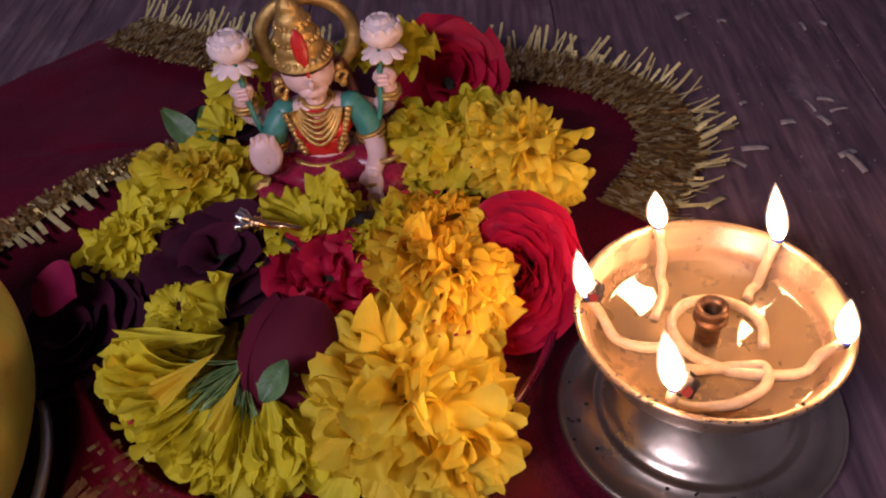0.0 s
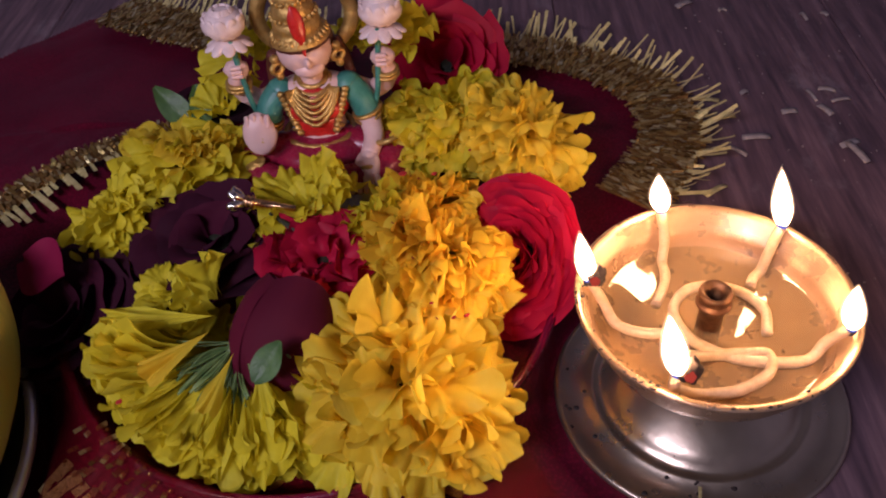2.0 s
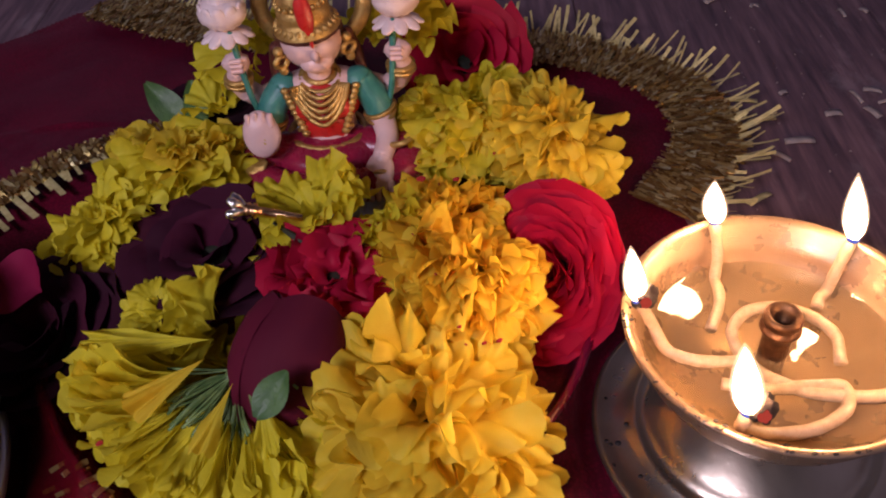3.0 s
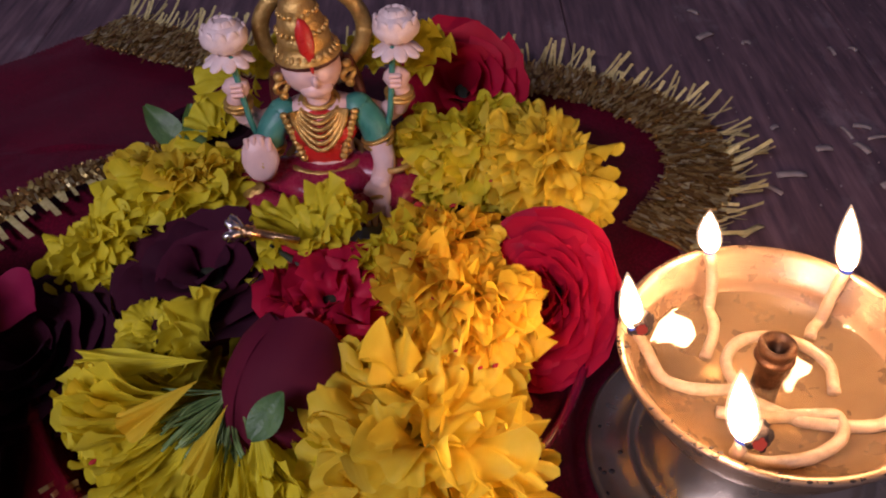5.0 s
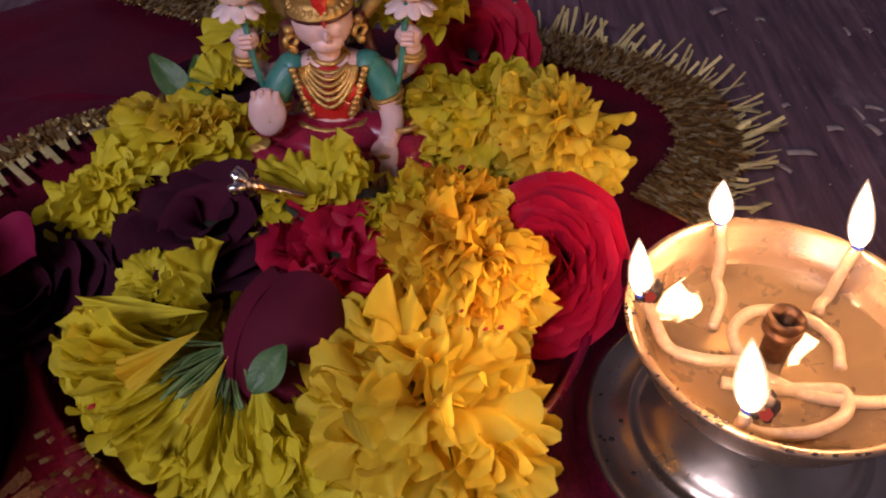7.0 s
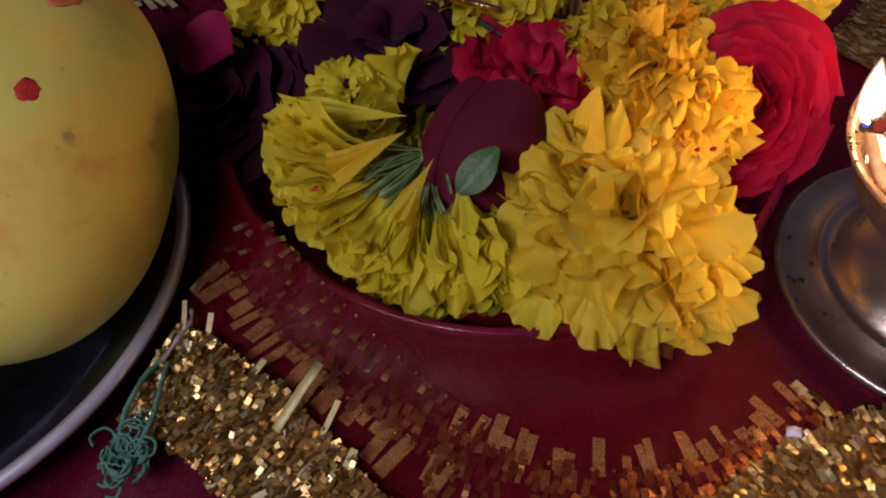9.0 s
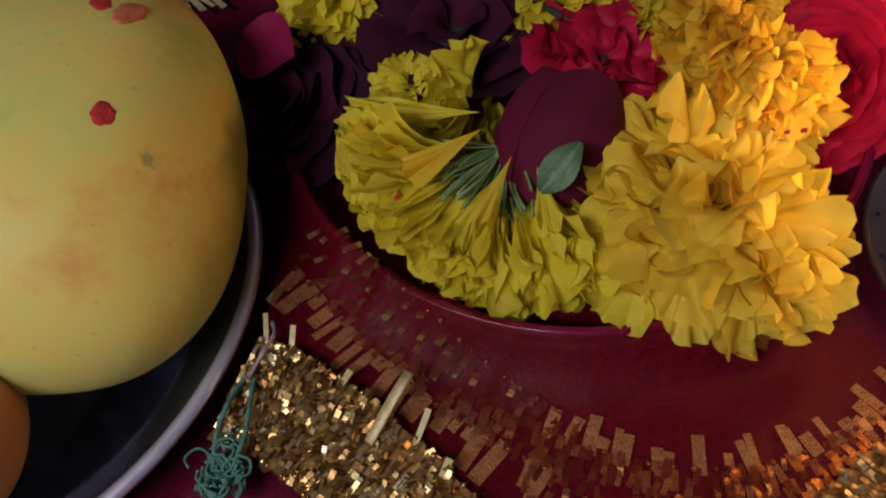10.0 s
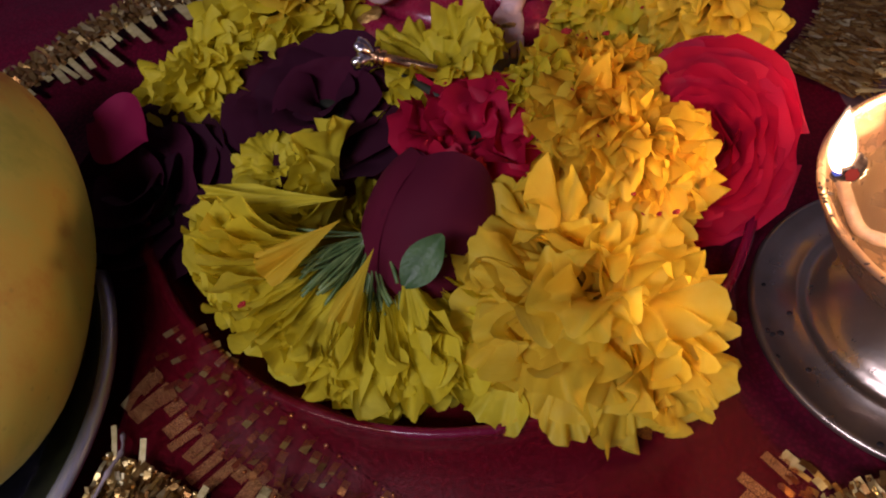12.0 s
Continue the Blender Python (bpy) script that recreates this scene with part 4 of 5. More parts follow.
for k in range(16):
    a, r = rnd.uniform(2.6, 4.9), rnd.uniform(0.0288, 0.039)
    z = 0.0018 if r > 0.0325 else (0.0026 if r > 0.0262 else 0.0046)
    bm = bmesh.new()
    s = rnd.uniform(0.0004, 0.0010)
    blob(bm, (0, 0, 0), (s, s * 0.9, 0.0003), seg=8)
    o = part("oil_drip", bm, SOOT, lamp, "dark dried oil drip")
    o.location = (r * math.cos(a), r * math.sin(a), z)

# ---- fruit on a steel plate ----
plate = thing("steel_plate", pose(-0.210, 0.118, 0.0016), "shiny steel plate with a rolled rim", "plate")
part("dish", lathe([(0, 0.0018), (0.055, 0.0018), (0.068, 0.0030), (0.0765, 0.0105), (0.0785, 0.0112), (0.0785, 0.0102), (0.069, 0.0015), (0.055, 0.0), (0, 0.0)], 128), DIMMED_STEEL, plate, "steel dish")
part("rolled_rim", lathe([(0.0779, 0.0115), (0.0783, 0.0127), (0.0794, 0.0135), (0.0806, 0.0134), (0.0816, 0.0124), (0.0815, 0.0112), (0.0804, 0.0103), (0.0790, 0.0104), (0.0779, 0.0115)], 128), LIT_RIM_STEEL, plate, "rolled steel rim, coloured pale and bluish for its shine")

mango = thing("mango", Matrix.Translation((-0.170, 0.137, 0.0395)) @ pose(0, 0, 0, 0, 0, 8), "ripe greenish-yellow mango marked with red vermilion dabs", "fruit", "fruit on the plate")
MS = Vector((0.0385, 0.0555, 0.0355))


def mango_point(d):
    d = Vector(d).normalized()
    q = Vector([math.copysign(abs(k) ** 0.86, k) for k in (d.x, d.y)])
    p = Vector((q.x * MS.x, q.y * MS.y, d.z * MS.z))
    p *= 1 + 0.05 * d.x * abs(d.x) - 0.05 * d.y * d.x + 0.03 * noise.noise(d * 1.6)
    p.x *= 1 - 0.10 * d.y
    return p


bm = bmesh.new()
bmesh.ops.create_uvsphere(bm, u_segments=64, v_segments=40, radius=1.0)
for vert in bm.verts:
    vert.co = mango_point(vert.co)
part("skin", bm, MANGO, mango, "greenish-yellow mango skin with brown flecks")


def dab(d, rx, ry, material, name, label, spin=0.0, seed=0):
    c = mango_point(d)
    nrm = Vector((c.x / MS.x ** 2, c.y / MS.y ** 2, c.z / MS.z ** 2)).normalized()
    bm = bmesh.new()
    blob(bm, (0, 0, 0), (rx, ry, 0.0005), lump=0.25, seg=18)
    o = part(name, bm, material, mango, label)
    o.matrix_local = Matrix.Translation(c) @ nrm.to_track_quat("Z", "Y").to_matrix().to_4x4() @ pose(0, 0, 0, 0, 0, spin)


dab((0.52, -0.25, 0.82), 0.0027, 0.0022, VERMILION, "red_dab", "round dark red vermilion dab", 20)
dab((0.38, 0.21, 0.90), 0.0022, 0.0028, VERMILION, "red_dab", "round dark red vermilion dab", 70)
dab((0.52, 0.19, 0.83), 0.0055, 0.0026, SMEAR, "red_smear", "smeared orange-red vermilion", 140)

bm = bmesh.new()
blob(bm, (0, 0, 0), (0.026, 0.025, 0.030), lump=0.04, seg=40)
tagged(obj("orange_fruit", bm, ORANGE), "smooth orange ripe fruit on the steel plate", "fruit", "fruit on the plate").location = (-0.1865, 0.072, 0.0335)

# ---- small loose things ----
tassel = thing("thread_tassel", pose(-0.124, 0.083, 0.0), "tangled dark green thread tassel on the gold edging", "thread")
rnd = random.Random(9)
for k in range(60):
    p0 = Vector((rnd.gauss(0, 0.0022), rnd.gauss(-0.006, 0.0035), 0.012 + rnd.random() * 0.003))
    a = rnd.uniform(0, 6.28)
    r = rnd.uniform(0.0012, 0.0026)
    pts = [p0 + Vector((r * math.cos(a + q * 1.3), r * math.sin(a + q * 1.3), rnd.gauss(0, 0.0006) + 0.0004 * q)) for q in range(5)]
    part("loop", tube_mesh(smooth_path(pts, 12), 0.00035, 5), THREAD, tassel)
for s in (-1, 1):
    pts = [(s * 0.001, 0.016, 0.014), (s * 0.0022, 0.010, 0.016), (s * 0.003, 0.002, 0.016), (s * 0.002, -0.006, 0.015)]
    part("strand", tube_mesh(smooth_path(pts, 14), 0.0006, 6), THREAD, tassel, "pale green thread strand")
pts = [(-0.124, 0.098, 0.015), (-0.1215, 0.104, 0.017), (-0.1205, 0.109, 0.016), (-0.1225, 0.114, 0.014)]
tagged(obj("dry_twig", tube_mesh(smooth_path(pts, 14), [0.0004 + 0.0003 * (k % 4 == 0) for k in range(14)], 6), CHIP), "thin grey dry twig above the edging", "twig")


def chip(x, y, length, width, turn, material, label, name="straw_chip", z=None, tip=0.0):
    rows = [[Vector((s * width * 0.5 * (1 + 0.2 * math.sin(3 * v + s)), (v - 0.5) * length, 0.0006 * math.sin(3 * v) + 0.0002 * s)) for s in (-1, 0, 1)] for v in (0, 0.2, 0.4, 0.6, 0.8, 1)]
    bm = sheet(rows)
    g = bmesh.ops.extrude_face_region(bm, geom=bm.faces[:])
    bmesh.ops.translate(bm, verts=[e for e in g["geom"] if isinstance(e, bmesh.types.BMVert)], vec=(0, 0, 0.0004))
    o = tagged(obj(name, bm, material), label, "scrap", "scraps on the table")
    o.matrix_world = pose(x, y, (lie(x, y) if z is None else z) + 0.0004, tip, 0, turn)
    return o


chip(0.109, 0.275, 0.011, 0.0026, 88, CHIP, "flat pale straw chip on the dark table")
chip(0.144, 0.262, 0.013, 0.0024, 12, CHIP, "curved pale straw chip on the dark table")
chip(0.086, 0.244, 0.010, 0.0024, -60, STRIP, "loose gold foil scrap on the table", "foil_scrap")
chip(0.094, 0.302, 0.013, 0.0018, 80, STRIP, "loose gold foil scrap on the table", "foil_scrap")
chip(0.099, 0.289, 0.011, 0.002, 100, STRIP, "loose gold foil scrap on the table", "foil_scrap")
chip(0.014, 0.101, 0.0032, 0.002, 80, RICE, "tiny white petal scrap on the cloth", "petal_scrap", z=0.009)
chip(-0.092, 0.094, 0.017, 0.0022, -28, STRIP, "stiff pale gold foil strip standing out of the edging", "foil_scrap", z=0.014, tip=18)
rnd = random.Random(12)
for k in range(26):
    x, y = rnd.uniform(0.1, 0.22), rnd.uniform(0.2, 0.46)
    chip(x, y, rnd.uniform(0.003, 0.010), rnd.uniform(0.001, 0.003), rnd.uniform(0, 180), CHIP, "small pale crumb of straw on the dark table", z=0.0)
bm = bmesh.new()
for k in range(260):
    x, y = rnd.uniform(0.085, 0.26), rnd.uniform(0.16, 0.5)
    s = rnd.uniform(0.00012, 0.00045)
    blob(bm, (x, y, s * 0.5), (s, s, s * 0.7), seg=6)
tagged(obj("white_dust", bm, CHIP), "scattered white grains on the dark table", "dust", "", "stuff")


# ---- vermilion specks on the petals ----
rnd = random.Random(31)
SPECKS = [(-0.0262, 0.2132, 0.0425, 0.0016), (-0.0162, 0.2133, 0.0417, 0.0012), (-0.0212, 0.2119, 0.0413, 0.0006), (-0.0235, 0.2125, 0.0418, 0.0005), (-0.0068, 0.1519, 0.0424, 0.0010), (-0.0160, 0.1528, 0.0468, 0.0007),
          (-0.0899, 0.1212, 0.0510, 0.0010), (-0.0146, 0.1478, 0.0463, 0.0006), (-0.0103, 0.1515, 0.0422, 0.0008), (-0.0272, 0.1809, 0.0506, 0.0006), (-0.0217, 0.1717, 0.0454, 0.0007), (-0.0044, 0.2319, 0.0363, 0.0008)]
for x, y, z, s in SPECKS:
    bm = bmesh.new()
    blob(bm, (0, 0, 0), (s * 0.8, s * 0.5, s * 0.3), lump=0.9, seg=12)
    o = tagged(obj("vermilion_speck", bm, VERMILION), "dry red vermilion powder speck on marigold petals", "powder", "vermilion specks")
    o.matrix_world = pose(x, y, z, 35, 0, rnd.uniform(0, 180))

def loose_petal(c, axis, face, length, wide, mesh, label):
    """One ruffled petal lying free: axis runs from its narrow foot to its frilled end, face is the way it looks."""
    z = Vector(axis).normalized()
    y = Vector(face)
    y = (y - z * y.dot(z)).normalized()
    o = tagged(new("fallen_petal", mesh), label, "petal", "loose petals")
    o.matrix_world = Matrix.Translation(c) @ Matrix((y.cross(z), y, z)).transposed().to_4x4() @ Matrix.Diagonal((length * wide, length * 0.5, length, 1))
    return o


PALE = petal_meshes("pale", MARIGOLD, 0.50, 0.25, 0.16, count=4, seed=71)
LIME = petal_meshes("lime", MARIGOLD_GREEN, 0.50, 0.25, 0.16, count=4, seed=72)
TAN = petal_meshes("tan", MARIGOLD_DEEP, 0.50, 0.25, 0.14, count=2, seed=73)
loose_petal((-0.0310, 0.1270, 0.0290), (0.10, -0.80, -0.62), (0.15, -0.5, 0.8), 0.0190, 0.55, PALE[0], "drooping yellow marigold petal with a pale curled tip")
loose_petal((-0.0180, 0.1290, 0.0270), (0.35, -0.80, -0.55), (0.15, -0.5, 0.8), 0.0170, 0.75, PALE[1], "drooping yellow marigold petal over the dish")
loose_petal((-0.0080, 0.1320, 0.0260), (0.65, -0.60, -0.50), (0.25, -0.5, 0.8), 0.0170, 0.70, PALE[2], "drooping yellow marigold petal over the dish")
loose_petal((-0.0400, 0.1290, 0.0260), (-0.25, -0.80, -0.50), (-0.1, -0.5, 0.8), 0.0170, 0.85, LIME[0], "broad lemon marigold petal hanging downward")
loose_petal((-0.0660, 0.1370, 0.0200), (0.40, -0.70, -0.45), (-0.2, -0.4, 0.9), 0.0130, 0.70, LIME[1], "pale yellow petal hanging over the dish edge")
loose_petal((-0.0490, 0.1240, 0.0125), (0.8, -0.5, -0.1), (0, -0.3, 0.9), 0.0075, 0.40, TAN[0], "dried reddish-orange petal scrap in the dish")
loose_petal((-0.0770, 0.1575, 0.0400), (-0.98, 0.06, -0.10), (0.05, -0.5, 0.85), 0.0330, 0.28, LIME[2], "long pale yellow folded marigold petal")
loose_petal((-0.0760, 0.1490, 0.0430), (-0.78, -0.62, -0.14), (-0.1, -0.5, 0.85), 0.0200, 0.46, TAN[1], "folded pale orange marigold petal")
loose_petal((-0.0690, 0.1440, 0.0400), (-0.35, -0.88, -0.25), (-0.1, -0.5, 0.85), 0.0180, 0.34, PALE[3], "narrow yellow marigold petal on the overturned head")
loose_petal((-0.0635, 0.1440, 0.0370), (0.25, -0.90, -0.35), (0.1, -0.5, 0.85), 0.0165, 0.36, LIME[3], "narrow yellow marigold petal on the overturned head")

# ---- the seated figurine, one mesh ----
def figurine(at, turn):
    mats = [SKIN, GILT, BLOUSE, SKIRT, TEAL, PINK, HAIR, PALEBLUE]
    skin, gilt, blouse, skirt, teal, pink, hair, pale = range(8)
    bm = bmesh.new()

    def limb(pts, radii, index, sides=14):
        P = smooth_path(pts, 14)
        R = [radii[0] + (radii[1] - radii[0]) * k / 13 for k in range(14)]
        tube_mesh(P, R, sides, bm, index)
        blob(bm, P[0], (R[0],) * 3, index, seg=14)
        blob(bm, P[-1], (R[-1],) * 3, index, seg=14)

    def ring(c, r, thick, index, tilt=(0, 0, 0), squash=1.0, n=40, start=0.0, end=360.0):
        e = Euler([radians(a) for a in tilt]).to_matrix()
        P = [Vector(c) + e @ Vector((r * math.cos(radians(start + (end - start) * k / n)), r * squash * math.sin(radians(start + (end - start) * k / n)), 0)) for k in range(n + 1)]
        tube_mesh(P, [thick * (1 + 0.15 * (k % 2)) for k in range(n + 1)], 8, bm, index)

    # lotus seat
    lathe([(0, 0), (0.024, 0), (0.0262, 0.002), (0.0262, 0.006), (0.0240, 0.010), (0, 0.011)], 40, bm, pale)
    for k in range(18):
        a = k * 2 * math.pi / 18
        blob(bm, (0.0245 * math.cos(a), 0.0245 * math.sin(a), 0.0055), (0.0035, 0.0045, 0.006), pale, (0, 20, math.degrees(a)), seg=12)
    # folded legs, lap and skirt folds
    limb([(0.006, -0.004, 0.018), (0.020, -0.008, 0.018), (0.026, -0.014, 0.016), (0.014, -0.022, 0.0145), (0.0, -0.024, 0.014)], (0.0078, 0.0052), skirt)
    limb([(-0.006, -0.004, 0.018), (-0.020, -0.008, 0.018), (-0.026, -0.014, 0.016), (-0.014, -0.023, 0.0150), (0.002, -0.026, 0.015)], (0.0080, 0.0054), skirt)
    blob(bm, (0, -0.006, 0.017), (0.019, 0.015, 0.0085), skirt, lump=0.08)
    for k in range(6):
        ring((-0.022 + 0.0012 * k, -0.012, 0.017), 0.0075 - 0.0006 * k, 0.0005, skirt, (20, 70, 0), 1, 22)
    ring((0, -0.003, 0.0245), 0.0122, 0.0012, gilt, (8, 0, 0), 0.85)
    blob(bm, (0.0055, -0.028, 0.0135), (0.0065, 0.0035, 0.003), skin, lump=0.1)
    blob(bm, (-0.0235, -0.018, 0.0215), (0.0045, 0.003, 0.0012), gilt, (20, -20, 0), lump=0.3)
    # torso, blouse, neck
    limb([(0, -0.001, 0.022), (0, 0.0, 0.030)], (0.0098, 0.0092), skin)
    blob(bm, (0, -0.001, 0.036), (0.0118, 0.0082, 0.0105), blouse, lump=0.05)
    blob(bm, (-0.0048, -0.0055, 0.0360), (0.0052, 0.0046, 0.0050), blouse)
    blob(bm, (0.0048, -0.0055, 0.0360), (0.0052, 0.0046, 0.0050), blouse)
    blob(bm, (0, -0.007, 0.029), (0.0075, 0.0032, 0.0075), blouse, lump=0.1)
    blob(bm, (0, 0.001, 0.0435), (0.0125, 0.0066, 0.0045), skin)
    limb([(0, 0.0, 0.044), (0, -0.001, 0.050)], (0.0042, 0.0038), skin)
    ring((0, -0.001, 0.0475), 0.0048, 0.0009, gilt, (25, 0, 0), 0.95)
    ring((0, -0.0016, 0.0460), 0.0062, 0.0009, gilt, (32, 0, 0), 0.95)
    for k in range(5):
        half, drop = 0.0062 + 0.0007 * k, 0.0030 + 0.0026 * k
        pts = []
        for q in range(17):
            a = -1 + q / 8
            z = 0.0460 - drop * (1 - a * a) ** 0.8
            pts.append(Vector((half * a, -0.0062 - 0.0048 * (1 - abs(a) ** 1.5) - 0.0003 * k, z)))
        tube_mesh(pts, [0.0007 + 0.0003 * (q % 2) for q in range(17)], 7, bm, gilt)
    for s in (-1, 1):
        for k in range(9):
            blob(bm, (s * (0.0112 - 0.0006 * k), -0.0062 - 0.0004 * k, 0.0440 - 0.0020 * k), (0.0015, 0.0012, 0.0014), gilt, lump=0.2, seg=8)
    for k in range(13):
        blob(bm, (-0.0085 + 0.0014 * k, -0.0088 + 0.0006 * abs(k - 6) * 0.4, 0.0285), (0.0010, 0.0009, 0.0010), gilt, seg=8)
    # front arms: the blessing hand and the giving hand
    for s in (-1, 1):
        limb([(s * 0.0118, 0.0, 0.0425), (s * 0.0160, -0.002, 0.0370), (s * 0.0180, -0.004, 0.0310)], (0.0052, 0.0047), teal)
        ring((s * 0.0178, -0.0035, 0.0320), 0.0050, 0.0009, gilt, (0, s * -20, 0))
        ring((s * 0.0180, -0.0045, 0.0305), 0.0048, 0.0007, gilt, (10, s * -20, 0))
    limb([(-0.0182, -0.0045, 0.0300), (-0.0195, -0.0100, 0.0265), (-0.0190, -0.0155, 0.0285)], (0.0040, 0.0030), skin)
    blob(bm, (-0.0190, -0.0172, 0.0345), (0.0058, 0.0026, 0.0085), skin, (-14, 0, 4), lump=0.05)
    for k in range(4):
        limb([(-0.0222 + 0.0022 * k, -0.0172, 0.038), (-0.0224 + 0.0023 * k, -0.0166, 0.0425 - 0.0006 * abs(k - 1.4))], (0.0012, 0.0009), skin, 8)
    blob(bm, (-0.0188, -0.0192, 0.0335), (0.0022, 0.0008, 0.0024), gilt, (-14, 0, 0), lump=0.3)
    ring((-0.0190, -0.0152, 0.0285), 0.0036, 0.0008, gilt, (60, 0, 0))
    limb([(0.0182, -0.0045, 0.0300), (0.0195, -0.0115, 0.0250), (0.0175, -0.0190, 0.0215)], (0.0042, 0.0032), skin)
    blob(bm, (0.0165, -0.0225, 0.0190), (0.0046, 0.0022, 0.0066), skin, (-50, 0, -6), lump=0.05)
    for k in range(4):
        limb([(0.0133 + 0.0021 * k, -0.0262, 0.0165), (0.0132 + 0.0022 * k, -0.0292, 0.0128)], (0.0012, 0.0009), skin, 8)
    blob(bm, (0.0165, -0.0242, 0.0195), (0.0023, 0.0022, 0.0009), gilt, (-50, 0, 0), lump=0.2)
    limb([(0.020, -0.016, 0.0245), (0.024, -0.018, 0.0262), (0.0275, -0.016, 0.0268)], (0.0012, 0.0010), gilt, 8)
    # rear arms with lotus flowers
    for s in (-1, 1):
        limb([(s * 0.0115, 0.004, 0.0405), (s * 0.0200, 0.005, 0.0360), (s * 0.0245, 0.003, 0.0400)], (0.0040, 0.0038), skin)
        limb([(s * 0.0245, 0.003, 0.0400), (s * 0.0265, 0.001, 0.0455), (s * 0.0255, -0.001, 0.0515)], (0.0039, 0.0030), skin)
        ring((s * 0.0258, 0.0, 0.0475), 0.0038, 0.0010, gilt, (10, 0, 0))
        ring((s * 0.0260, 0.0, 0.0458), 0.0040, 0.0008, gilt, (10, 0, 0))
        limb([(s * 0.0200, -0.002, 0.030), (s * 0.0225, -0.0035, 0.042), (s * 0.0248, -0.003, 0.066)], (0.0010, 0.0010), teal, 8)
        blob(bm, (s * 0.0252, -0.0015, 0.0540), (0.0042, 0.0034, 0.0042), skin, lump=0.2)
        for k in range(3):
            limb([(s * 0.0235, -0.0045, 0.0525 + 0.0019 * k), (s * 0.0262, -0.0048, 0.0525 + 0.0019 * k)], (0.0010, 0.0009), skin, 8)
        cx, cz = s * 0.0262, 0.0730
        blob(bm, (cx, 0, cz), (0.0074, 0.0070, 0.0060), pink, lump=0.08)
        for tier, (r, z, n, tl) in enumerate(((0.0042, -0.0078, 9, 118), (0.0056, -0.0005, 10, 12), (0.0044, 0.0022, 8, -20))):
            for k in range(n):
                a = 2 * math.pi * k / n + tier * 0.3
                blob(bm, (cx + r * math.cos(a), r * math.sin(a), cz + z), (0.0011, 0.0026, 0.0048), pink, (0, tl, math.degrees(a)), seg=10)
    # head, hair, earrings
    bm.verts.ensure_lookup_table()
    before = len(bm.verts)
    blob(bm, (0, 0.001, 0.0575), (0.0074, 0.0076, 0.0088), skin)
    blob(bm, (0, -0.0035, 0.0530), (0.0042, 0.0036, 0.0034), skin)
    blob(bm, (0, -0.0068, 0.0568), (0.0010, 0.0014, 0.0022), skin, (12, 0, 0))
    blob(bm, (0, 0.0035, 0.0565), (0.0086, 0.0068, 0.0096), hair)
    ring((0, 0.0015, 0.0625), 0.0074, 0.0011, hair, (8, 0, 0), 1.0)
    for s in (-1, 1):
        limb([(s * 0.0082, 0.0025, 0.056), (s * 0.0098, 0.004, 0.049), (s * 0.0105, 0.003, 0.043)], (0.0022, 0.0014), hair, 10)
        ring((s * 0.0082, -0.0012, 0.0535), 0.0017, 0.0007, gilt, (90, 0, 30), 1, 16)
        blob(bm, (s * 0.0082, -0.0012, 0.0505), (0.0012, 0.0012, 0.0016), gilt, seg=10)
        blob(bm, (s * 0.0083, -0.001, 0.0570), (0.0013, 0.0014, 0.0016), gilt, seg=10)
    blob(bm, (0, -0.0071, 0.0618), (0.0005, 0.0004, 0.0018), blouse, (-14, 0, 0), seg=10)
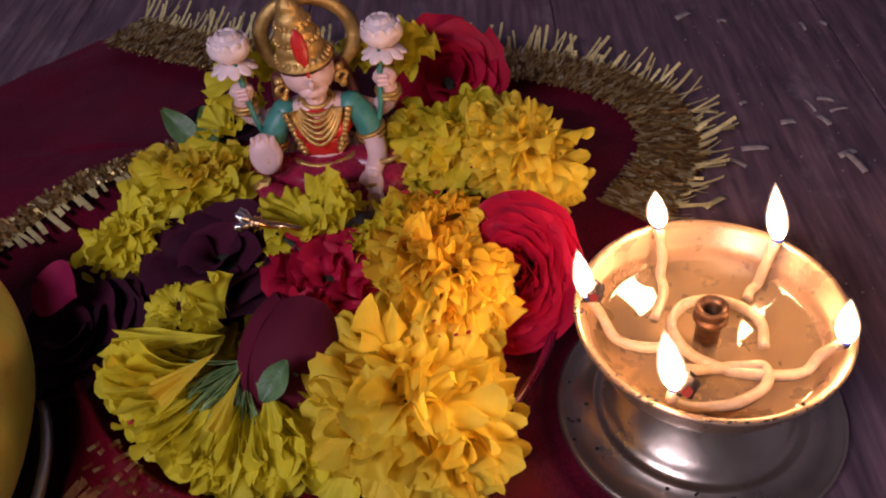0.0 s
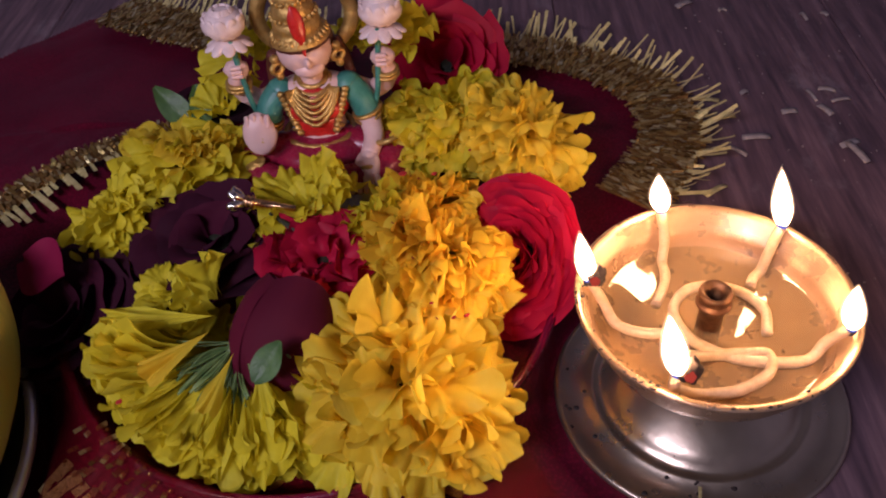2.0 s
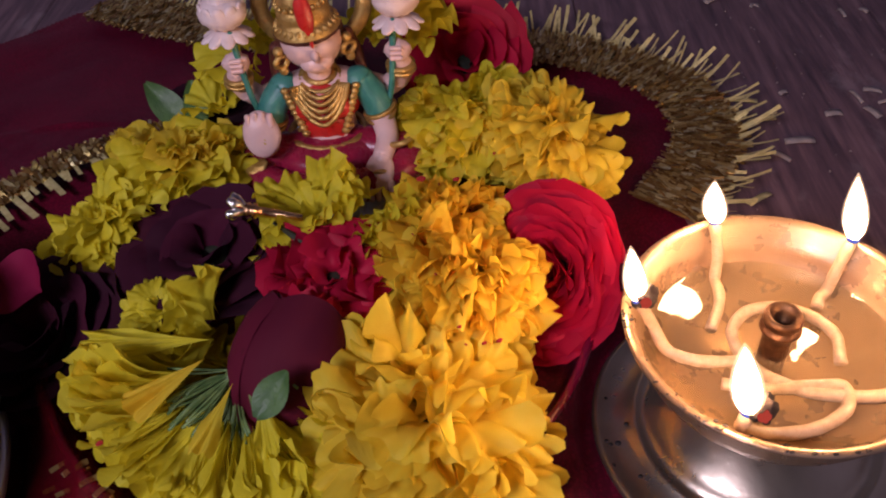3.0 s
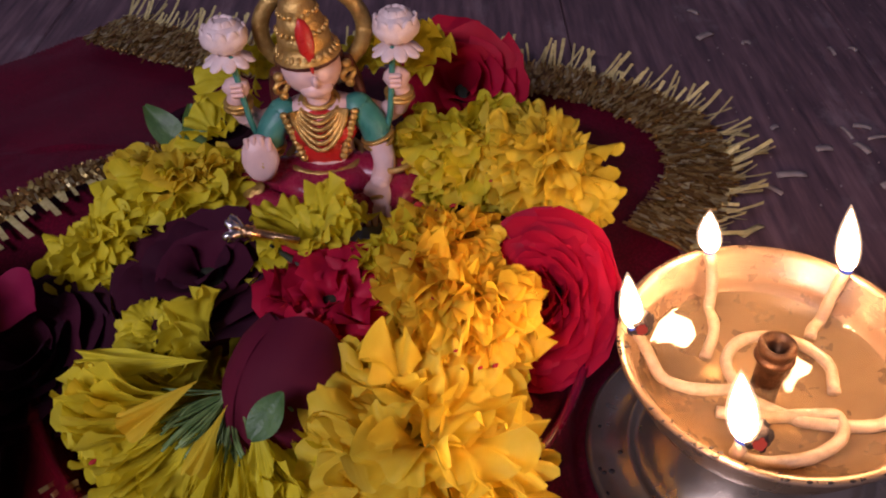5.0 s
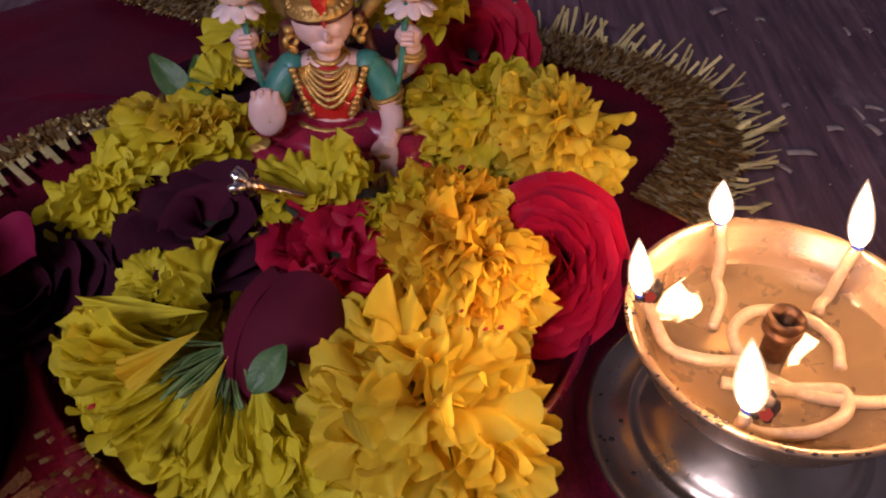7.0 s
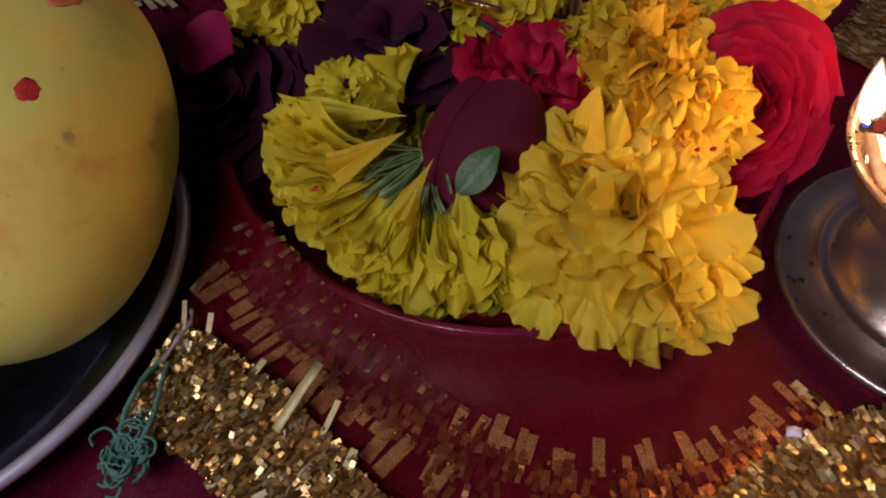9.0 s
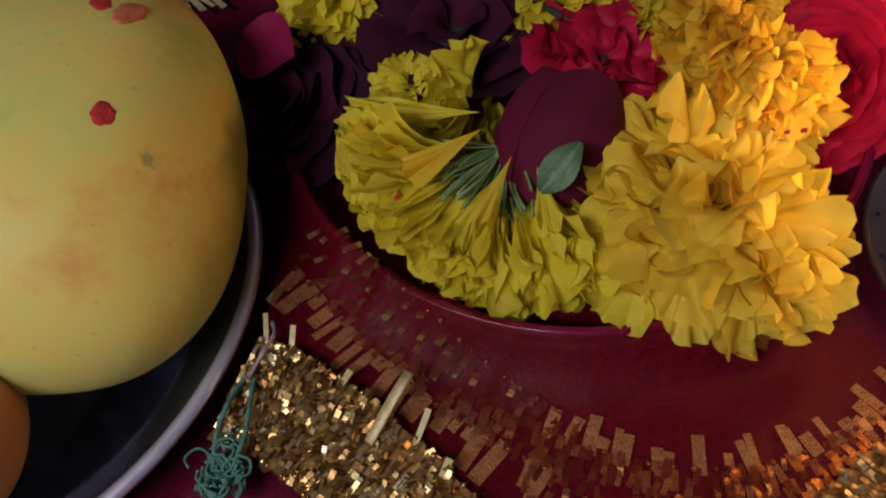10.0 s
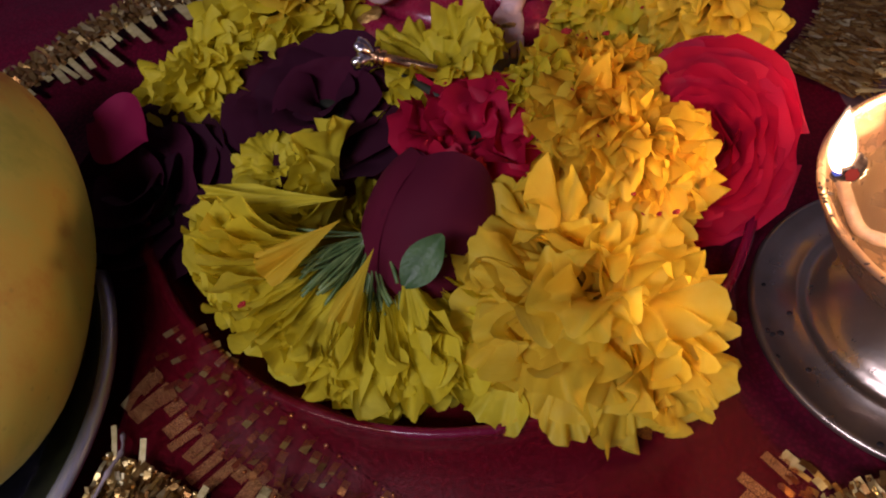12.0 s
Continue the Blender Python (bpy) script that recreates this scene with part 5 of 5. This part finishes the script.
    # tiered crown
    prof = [(0.0086, 0.0628), (0.0090, 0.0640), (0.0088, 0.0655), (0.0078, 0.0662), (0.0082, 0.0675), (0.0080, 0.0700), (0.0070, 0.0710), (0.0073, 0.0722), (0.0066, 0.0750), (0.0056, 0.0760), (0.0058, 0.0772), (0.0050, 0.0800),
            (0.0038, 0.0810), (0.0040, 0.0822), (0.0032, 0.0842), (0.0018, 0.0852), (0.0021, 0.0862), (0.0012, 0.0876), (0, 0.0882)]
    lathe(prof, 40, bm, gilt)
    for r, z, n in ((0.0088, 0.0648, 26), (0.0076, 0.0715, 22), (0.0058, 0.0768, 18)):
        for k in range(n):
            a = 2 * math.pi * k / n
            blob(bm, (r * math.cos(a), r * math.sin(a), z), (0.0009,) * 3, gilt, seg=8)
    blob(bm, (0, -0.0078, 0.0705), (0.0026, 0.0014, 0.0062), blouse, (-14, 0, 0), lump=0.12)
    bm.verts.ensure_lookup_table()
    nod = Euler((radians(5), radians(-5), radians(9))).to_matrix()
    for vert in bm.verts[before:]:
        up = max(0.0, min(1.0, (vert.co.z - 0.0615) / 0.004))
        wide = 1.3 - 0.30 * up
        vert.co = Vector((vert.co.x * wide, vert.co.y * wide * 0.97, 0.0475 + (vert.co.z - 0.0475) * 1.18 + 0.0008))
        vert.co = Vector((0, 0, 0.0475)) + nod @ (vert.co - Vector((0, 0, 0.0475)))
    # ribbed halo behind the crown
    halo = []
    for k in range(73):
        a = 2 * math.pi * k / 72
        w = 0.0006 * (k % 2)
        halo.append([Vector((r * math.cos(a), 0.0075 + dy, 0.0700 + r * math.sin(a))) for r, dy in ((0.0135, 0.0), (0.0140, -0.0014), (0.0160, -0.0016 - w), (0.0182, -0.0012 - w), (0.0190, 0.0), (0.0182, 0.0012), (0.0140, 0.0012), (0.0135, 0.0))])
    vs = [[bm.verts.new(c) for c in r] for r in halo]
    for a, b in zip(vs, vs[1:]):
        for i in range(7):
            bm.faces.new((a[i], a[i + 1], b[i + 1], b[i])).material_index = gilt
    blob(bm, (0, 0.007, 0.055), (0.006, 0.004, 0.016), hair)
    for vert in bm.verts:
        if vert.co.z > 0.02:
            vert.co.z = 0.02 + (vert.co.z - 0.02) * 0.87
    ob = obj("figurine", bm, mats)
    ob.matrix_world = Matrix.Translation(at) @ pose(0, 0, 0, *turn)
    return tagged(ob, "small painted seated figurine with gold crown and halo", "figurine")


figurine((-0.0585, 0.255, 0.0085), (-4, 0, 4))
